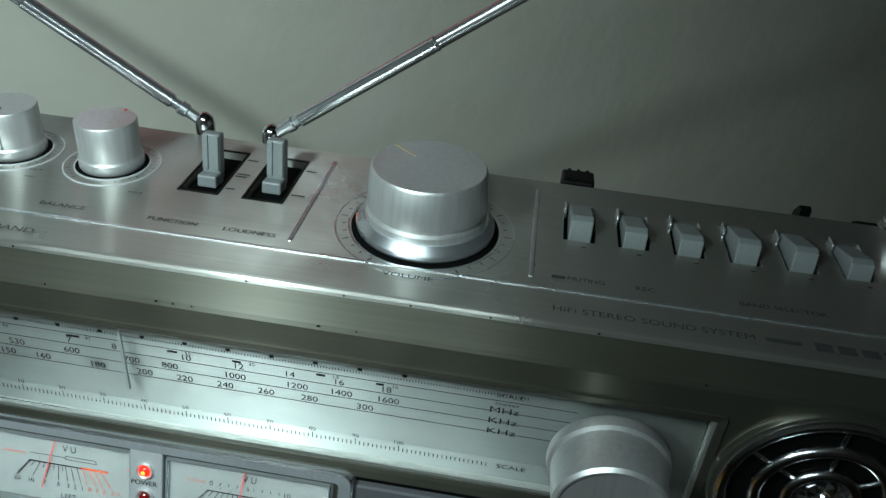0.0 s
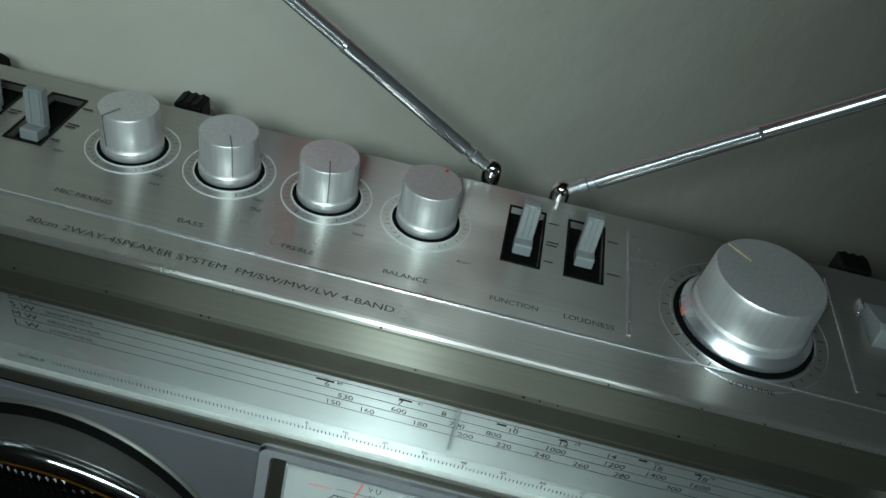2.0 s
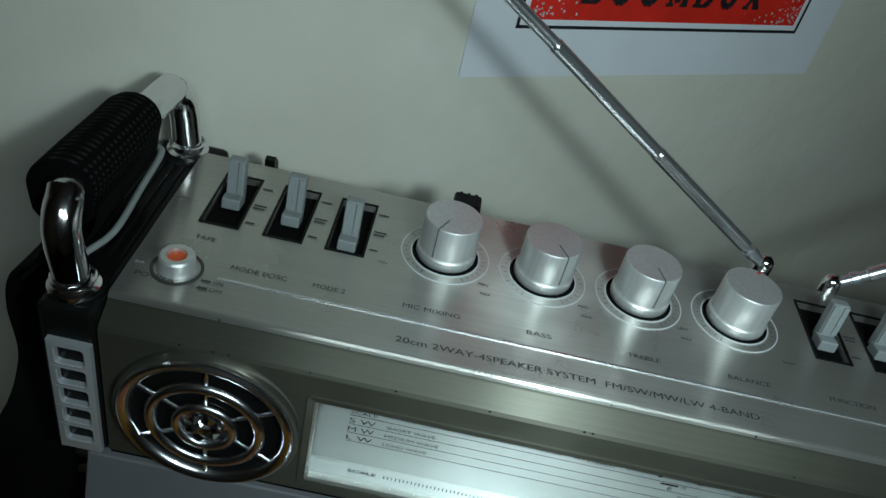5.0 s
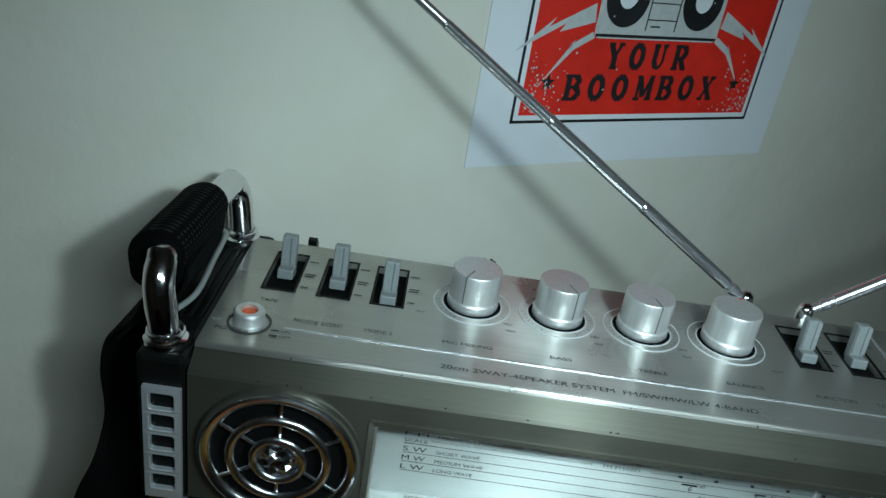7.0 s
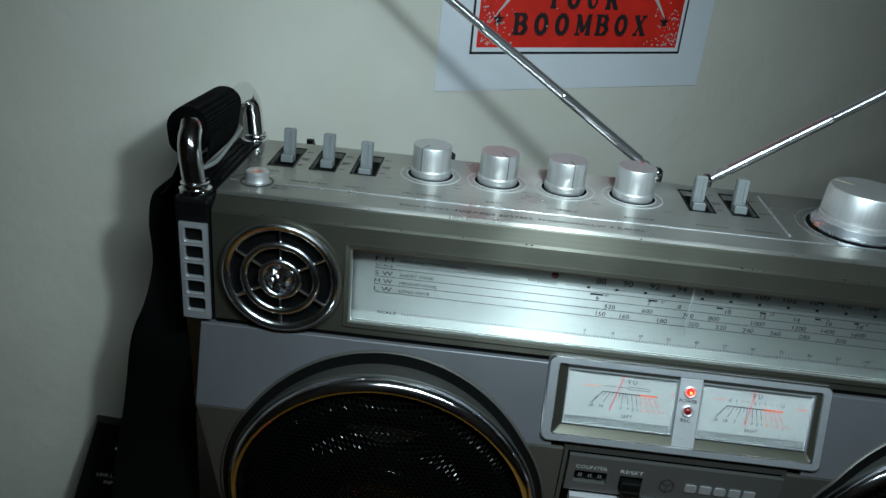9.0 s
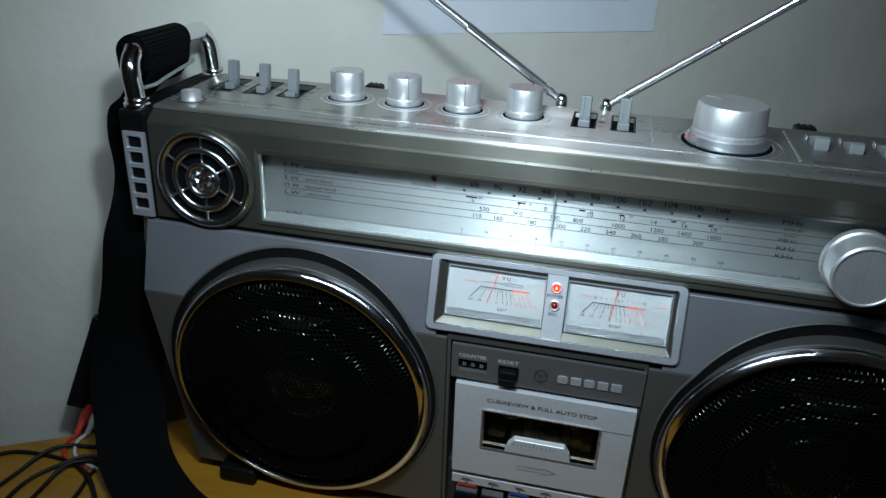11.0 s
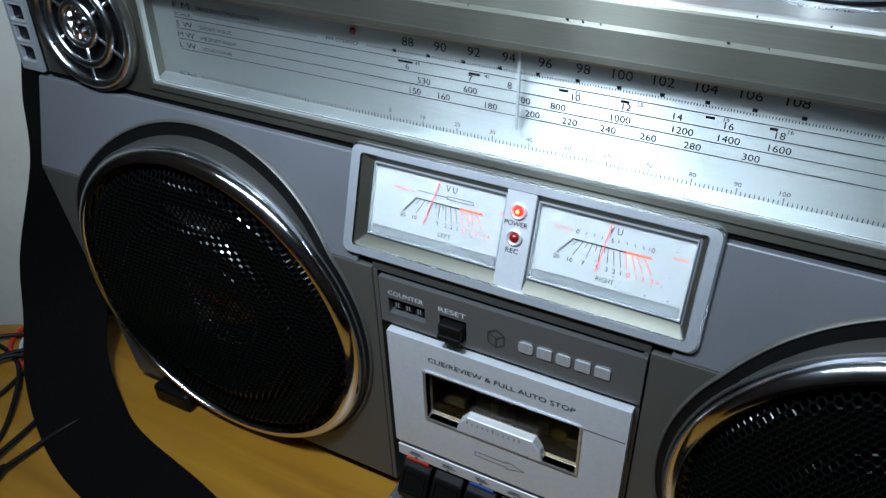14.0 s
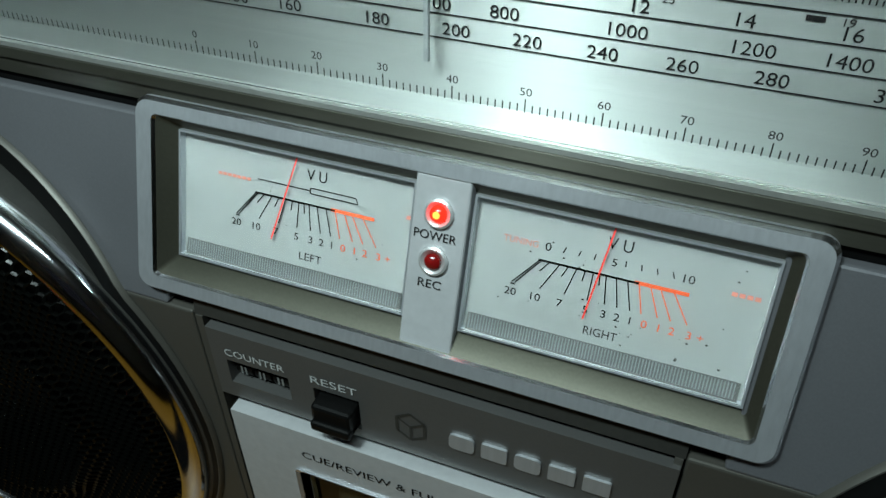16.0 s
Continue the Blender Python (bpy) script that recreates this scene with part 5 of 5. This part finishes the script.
    arrow = [(0.2190, 0.0690), (0.2390, 0.0690), (0.2390, 0.0705), (0.2500, 0.0672), (0.2390, 0.0640), (0.2390, 0.0655), (0.2190, 0.0655)]
    flat([stroke(*arrow[k], *arrow[(k + 1) % 7], 0.0003) for k in range(7)], front_at(-0.0238), bm)
    part("door_lettering", door(bm), INK, d)
    # well behind the window
    part("cassette_well", box(0.1572, 0.3068, 0.0080, 0.0296, 0.0490, 0.1425), BROWN, r, "brown cassette well")
    for x in (0.2085, 0.2600):
        bm = lathe([(0.0, 0.0), (0.0062, 0.0), (0.0062, 0.0030), (0.0036, 0.0040), (0.0030, 0.0120), (0.0014, 0.0135), (0.0, 0.0136)], (x, 0.0080, 0.1030), "y", 20)
        part("spindle", bm, SATIN, r, "", True)
        bm = ring([(0.0100, 0.0), (0.0108, 0.0), (0.0108, 0.0012), (0.0100, 0.0012)], (x, 0.0080, 0.1030), "y", 28)
        part("spindle_ring", bm, SATIN, r)
    bm = lathe([(0.0, 0.0), (0.0048, 0.0), (0.0048, 0.0120), (0.0020, 0.0135), (0.0, 0.0136)], (0.2640, 0.0070, 0.0880), "y", 24)
    part("pinch_roller", bm, BRASS, r, "", True)
    part("tape_head", box(0.2210, 0.2380, -0.0060, 0.0090, 0.0830, 0.0945, 0.002), SATIN, r)
    part("head_bridge", box(0.1700, 0.2960, -0.0010, 0.0085, 0.0790, 0.0835, 0.001), DARK, r)
    for x, z, q in ((0.1990, 0.1130, 0.0016), (0.2150, 0.1135, 0.0020), (0.2600, 0.1125, 0.0020)):
        bm = lathe([(0.0, 0.0), (q, 0.0), (q, 0.0050), (q * 0.7, 0.0060), (0.0, 0.0062)], (x, 0.0080, z), "y", 16)
        part("screw", bm, SATIN, r, "small bright screw in the well", True)
    for x, z, w, h in ((0.1985, 0.0870, 0.0070, 0.0050), (0.2290, 0.0920, 0.0030, 0.0075), (0.2550, 0.0910, 0.0034, 0.0085), (0.2720, 0.0875, 0.0042, 0.0060)):
        part("tape_guide", box(x - w, x + w, -0.0070, 0.0060, z - 0.0050, z + h - 0.0040, 0.0012), GUIDE, r, "pale grey plastic tape guide")
    part("head_plate", box(0.2100, 0.2640, -0.0030, 0.0070, 0.0820, 0.0895, 0.0015), GUIDE, r)
    # keys
    part("key_bed", box(0.1572, 0.3068, -0.0080, 0.0290, 0.0000, 0.0485), DARK, r)
    part("key_skirt", box(0.1610, 0.3040, -0.0330, -0.0090, -0.0030, 0.0020, 0.001), STRIP, r)
    lab = part("key_label_strip", box(0.1660, 0.3025, -0.0225, -0.0085, 0.0385, 0.0478, 0.0006), SILVER, r, "silver strip naming the keys")
    bars = []
    for k in range(6):
        u = 0.1690 + 0.0222 * k
        bars += [bar(u + 0.006, u + 0.013, 0.0440, 0.0448), bar(u + 0.005 + 0.001 * (k % 3), u + 0.015, 0.0424, 0.0431), bar(u + 0.009, u + 0.0105, 0.0398, 0.0410)]
    part("strip_print", flat(bars, front_at(-0.0228)), INK, lab)
    for k in range(6):
        x = 0.1690 + 0.0222 * k
        poly = [(-0.0080, 0.0365), (-0.0180, 0.0365), (-0.0255, 0.0310), (-0.0335, 0.0145), (-0.0325, 0.0085), (-0.0080, 0.0040)]
        bm = prism(poly, x, x + 0.0202)
        bmesh.ops.recalc_face_normals(bm, faces=bm.faces)
        bmesh.ops.bevel(bm, geom=bm.edges[:], offset=0.0012, segments=2, affect="EDGES", profile=0.5)
        key = part("key", bm, BLACK, r, "black piano key")
        bm = bmesh.new()
        m = Matrix.Translation((x, -0.0295, 0.0228)) @ pose(0, 0, 0, 66, 0, 0)
        o, i = round_rect(0.0022, 0.0180, -0.0075, 0.0075, 0.001, 2), round_rect(0.0030, 0.0172, -0.0067, 0.0067, 0.001, 2)
        loft([[m @ Vector((u, v, 0.0)) for u, v in o], [m @ Vector((u, v, 0.0008)) for u, v in o], [m @ Vector((u, v, 0.0008)) for u, v in i], [m @ Vector((u, v, -0.0002)) for u, v in i]], bm)
        part("key_rim", bm, BLACK, key)
        if k in (0, 2):
            part("key_flag", box(x + 0.002, x + 0.0182, -0.0225, -0.0185, 0.0350, 0.0376, 0.0004), RED if k == 0 else BLUE, key, "red record flag" if k == 0 else "blue play flag")


def radio():
    r = thing("boombox", XC, 0.05, TABLE, "large silver and grey stereo boombox on a pine table", "radio")
    case(r)
    deck_controls(r)
    aerials(r)
    for x in (-0.0440, 2 * XC + 0.0440):
        tweeter(r, x)
    for x in (0.0330, 0.4360):
        woofer(r, x)
    dial(r)
    meters(r)
    deck_mechanism(r)
    # the lower front draws back towards its foot
    for ob in r.children_recursive:
        for v in ob.data.vertices:
            if v.co.z < 0.1805 and v.co.y < 0.0298:
                v.co.y += 0.050 * (0.1805 - v.co.z)


# ---- things round the radio ----
def ribbon(rows, thick=0.0016, steps=10):
    """A strap through rows of (middle, half-width vector)."""
    mids = spline([m for m, w in rows], steps)
    wide = spline([w for m, w in rows], steps)
    loops = []
    for i, (p, w) in enumerate(zip(mids, wide)):
        d = (mids[min(i + 1, len(mids) - 1)] - mids[max(i - 1, 0)]).normalized()
        nrm = d.cross(w).normalized() * thick / 2
        loops.append([p - w + nrm, p + w + nrm, p + w - nrm, p - w - nrm])
    return loft(loops, None, True, True, True)


def strap():
    s = thing("shoulder_strap", -0.13, 0.0, TABLE, "black woven shoulder strap looped over the chromed handle", "strap")
    # pad rolled round the handle
    rng = random.Random(2)
    prof = []
    for k in range(28):
        a = 2 * math.pi * k / 28
        q = 0.0140 + 0.0012 * math.sin(2 * a + 0.6)
        prof.append((-0.1065 + q * math.cos(a) * 0.94, 0.3640 + q * math.sin(a) - (0.007 if math.sin(a) < -0.3 else 0.0)))
    loops = []
    for y, f in ((0.026, 0.80), (0.0265, 0.97), (0.0280, 1.0), (0.046, 1.02), (0.066, 1.0), (0.0855, 1.0), (0.0880, 0.95), (0.0890, 0.8)):
        mid = -0.1135 + 0.055 * (y - 0.026)
        loops.append([(mid + (x + 0.1065) * f, y, 0.3655 + (z - 0.364) * f) for x, z in prof])
    part("rolled_end", loft(loops, None, True, True, True), WEB, s, "rolled woven webbing", True)
    rows = [((-0.1180, 0.058, 0.3560), (0.0, 0.029, 0.0)), ((-0.1190, 0.056, 0.3440), (0.0, 0.029, 0.0)), ((-0.1240, 0.050, 0.3310), (-0.001, 0.029, 0.0)), ((-0.1325, 0.046, 0.3190), (0.003, 0.026, 0.0)),
            ((-0.1365, 0.044, 0.2980), (0.004, 0.023, 0.0)), ((-0.1365, 0.040, 0.2650), (0.005, 0.016, 0.0)), ((-0.1365, 0.026, 0.2320), (0.014, 0.002, 0.0)), ((-0.1375, 0.016, 0.2000), (0.025, -0.008, 0.0)), ((-0.1390, 0.010, 0.1500), (0.030, -0.008, 0.0)),
            ((-0.1420, 0.000, 0.0850), (0.0285, 0.013, 0.0)), ((-0.1350, -0.014, 0.0450), (0.024, 0.020, 0.002)), ((-0.1180, -0.038, 0.0140), (0.021, 0.022, 0.004)), ((-0.0840, -0.060, -0.0040), (0.015, 0.026, 0.001)),
            ((-0.0400, -0.079, -0.0065), (0.008, 0.028, 0.0)), ((0.0300, -0.094, -0.0068), (0.004, 0.0285, 0.0)), ((0.1100, -0.113, -0.0068), (0.002, 0.0290, 0.0)), ((0.2200, -0.125, -0.0068), (0.004, 0.0285, 0.0)), ((0.3300, -0.138, -0.0068), (0.006, 0.028, 0.0))]
    part("webbing", ribbon(rows), WEB_FLAT, s, "flat black webbing", True)
    rows = [((-0.0990, 0.058, 0.3600), (0.0, 0.030, 0.0)), ((-0.1010, 0.057, 0.3480), (0.0, 0.030, 0.0)), ((-0.1080, 0.054, 0.3370), (0.0, 0.029, 0.0)), ((-0.1200, 0.050, 0.3310), (0.0, 0.029, 0.0)), ((-0.1300, 0.046, 0.3200), (0.0, 0.028, 0.0))]
    part("inner_webbing", ribbon(rows), WEB_FLAT, s, "", True)
    line = spline([(-0.1040, 0.020, 0.3390), (-0.0985, 0.032, 0.3405), (-0.0965, 0.042, 0.3430), (-0.0975, 0.065, 0.3450), (-0.0985, 0.090, 0.3470), (-0.1020, 0.0955, 0.3470)], 6)
    part("wire_loop", tube(line, 0.0015, 10), FROST, s, "bent bright wire loop", True)
    # the far end of the strap on the other handle
    loops = []
    for y, f in ((0.040, 0.80), (0.0420, 1.0), (0.0995, 1.0), (0.1020, 0.8)):
        loops.append([(2 * XC + 0.1065 - (x + 0.1065) * f, y, 0.364 + (z - 0.364) * f) for x, z in prof])
    part("rolled_end", loft(loops, None, True, True, True), WEB, s, "", True)
    rows = [((2 * XC + 0.1150, 0.071, 0.3560), (0.0, 0.029, 0.0)), ((2 * XC + 0.1290, 0.060, 0.3300), (0.0, 0.029, 0.0)), ((2 * XC + 0.1320, 0.030, 0.2500), (-0.01, 0.025, 0.0)), ((2 * XC + 0.1320, 0.0, 0.1200), (-0.02, 0.018, 0.0)),
            ((2 * XC + 0.1200, -0.030, 0.0150), (-0.019, 0.021, 0.0)), ((2 * XC + 0.0700, -0.080, -0.0064), (-0.010, 0.026, 0.0)), ((2 * XC - 0.0100, -0.134, -0.0068), (-0.006, 0.028, 0.0)), ((0.3350, -0.1388, -0.0068), (-0.006, 0.028, 0.0))]
    part("webbing", ribbon(rows), WEB_FLAT, s, "", True)


def cables():
    z = TABLE + 0.0022
    lays = (
        [(-0.150, -0.004, z), (-0.182, -0.013, z), (-0.202, -0.019, z + 0.002), (-0.216, -0.034, z + 0.004), (-0.226, -0.062, z), (-0.231, -0.090, z), (-0.231, -0.113, z), (-0.226, -0.140, z), (-0.205, -0.175, z), (-0.172, -0.196, z)],
        [(-0.104, -0.162, z + 0.006), (-0.110, -0.141, z + 0.004), (-0.113, -0.122, z), (-0.121, -0.099, z), (-0.140, -0.072, z + 0.004), (-0.164, -0.050, z + 0.004), (-0.192, -0.037, z), (-0.221, -0.035, z), (-0.248, -0.039, z), (-0.264, -0.052, z), (-0.265, -0.071, z),
         (-0.257, -0.091, z), (-0.240, -0.111, z), (-0.213, -0.128, z + 0.004), (-0.188, -0.131, z + 0.004), (-0.171, -0.120, z), (-0.160, -0.100, z), (-0.158, -0.072, z), (-0.162, -0.042, z), (-0.150, -0.015, z)],
        [(-0.140, -0.012, z), (-0.166, -0.024, z), (-0.179, -0.031, z + 0.004), (-0.193, -0.045, z + 0.003), (-0.208, -0.062, z), (-0.212, -0.082, z), (-0.207, -0.113, z + 0.004), (-0.203, -0.142, z + 0.004), (-0.190, -0.175, z), (-0.160, -0.188, z)],
        [(-0.128, -0.024, z), (-0.152, -0.036, z + 0.003), (-0.172, -0.036, z + 0.004), (-0.187, -0.048, z + 0.005), (-0.192, -0.072, z), (-0.188, -0.110, z + 0.004), (-0.186, -0.140, z + 0.003), (-0.176, -0.170, z), (-0.150, -0.182, z)],
        [(-0.170, -0.030, z), (-0.146, -0.040, z + 0.004), (-0.128, -0.051, z), (-0.113, -0.068, z), (-0.106, -0.090, z + 0.002), (-0.100, -0.128, z + 0.005), (-0.094, -0.157, z + 0.007)],
        [(-0.076, -0.050, z), (-0.085, -0.075, z), (-0.087, -0.103, z + 0.002), (-0.087, -0.130, z + 0.005), (-0.084, -0.154, z + 0.007)],
    )
    for k, pts in enumerate(lays):
        c = thing("cable", *pts[0], "thin black audio cable coiled on the table", "cable", "cables on the table")
        part("cord", tube(spline(pts, 10), 0.0019, 10), RUBBER, c, "", True)
        if k in (1, 4, 5):
            p, q = (Vector(pts[0]), Vector(pts[1])) if k == 1 else (Vector(pts[-1]), Vector(pts[-2]))
            d = (q - p).normalized()
            part("plug_sleeve", tube([p + d * 0.004, p + d * 0.006, p + d * 0.026, p + d * 0.034], [0.0030, 0.0042, 0.0040, 0.0022], 14), RUBBER, c, "", True)


def sender():
    """Small black box with a red label, lying on the table."""
    m = Matrix.Translation((-0.114, -0.162, TABLE)) @ pose(0, 0, 0, 0, 0, 16)
    t = thing("audio_adapter", -0.09, -0.17, TABLE, "small black audio adapter with a red label on the table", "adapter")
    bm = box(0.0, 0.074, -0.044, 0.0, 0.0, 0.018, 0.003, 3)
    bm.transform(m)
    part("housing", bm, BLACK, t)
    bm = flat([round_rect(0.005, 0.069, -0.040, -0.010, 0.002)], m, None, 0.0184)
    part("label_field", bm, POSTER_RED, t, "red printed label")
    bm = flat([bar(0.015, 0.030, -0.027, -0.022), bar(0.040, 0.045, -0.028, -0.022), bar(0.058, 0.062, -0.024, -0.021), [(0.0105 + 0.0025 * math.cos(i * math.pi / 8), -0.0245 + 0.0025 * math.sin(i * math.pi / 8)) for i in range(16)]], m, None, 0.0188)
    part("label_print", bm, PAPER, t)
    for u in (0.010, 0.020, 0.030):
        bm = lathe([(0.0, 0.0), (0.0045, 0.0), (0.0045, 0.008), (0.0, 0.008)], (0, 0, 0), n=20)
        bm.transform(m @ Matrix.Translation((u, -0.001, 0.009)) @ pose(0, 0, 0, -90, 0, 0))
        part("socket", bm, DARK, t, "", True)


def switch_box():
    """Flat black box with white print, held up by its plugs and leaning towards the wall."""
    up = Vector((0.016, 0.040, 0.082)).normalized()
    right = Vector((0.8746, 0.4848, 0.0))
    right = (right - up * right.dot(up)).normalized()
    out = right.cross(up)
    m = Matrix.Translation((-0.232, 0.018, 0.010)) @ Matrix((right, up, out)).transposed().to_4x4()
    t = thing("input_selector", -0.19, 0.0, TABLE, "black line input box with red and white plugs", "adapter")
    bm = box(0.0, 0.078, 0.0, 0.092, -0.018, 0.0, 0.0012)
    bm.transform(m)
    part("housing", bm, BLACK, t)
    bm = lettering([("LINE LEVEL", 0.012, 0.046, 0.0030, 0, 0), ("INPUT", 0.019, 0.040, 0.0030, 0, 0)], m @ Matrix.Translation((0, 0, 0.0004)))
    flat([bar(0.020, 0.030, 0.070, 0.0725), bar(0.019, 0.032, 0.016, 0.0185), bar(0.023, 0.032, 0.011, 0.0135), bar(0.023, 0.032, 0.006, 0.0085)], m, bm, 0.0004)
    part("print", bm, WHITE_INK, t)
    for u, mat, lab in ((0.022, RED, "red plug"), (0.032, SILVER, "white plug")):
        a = m @ Vector((u, 0.004, 0.001))
        b = Vector((a.x + 0.004, a.y - 0.030, TABLE + 0.003))
        pts = [a, a.lerp(b, 0.15), a.lerp(b, 0.5), a.lerp(b, 0.75), b]
        p = part("plug", tube(pts, [0.004, 0.0052, 0.0050, 0.0032, 0.0028], 16), mat, t, lab, True)
        line = spline([b, b + Vector((-0.002, -0.012, -0.0006)), b + Vector((0.010, -0.030, -0.0006)), b + Vector((0.040, -0.040, -0.0006))], 6)
        part("lead", tube(line, 0.0018, 10), mat, p, "", True)
    a = m @ Vector((0.060, 0.091, -0.009))
    line = spline([a, a + Vector((0.004, 0.006, 0.012)), a + Vector((0.030, 0.016, 0.018)), (-0.105, 0.118, 0.100), (-0.080, 0.124, 0.090)], 8)
    part("hanging_lead", tube(line, 0.0022, 10), RUBBER, t, "", True)


room()
table()
poster()
radio()
strap()
cables()
sender()
switch_box()
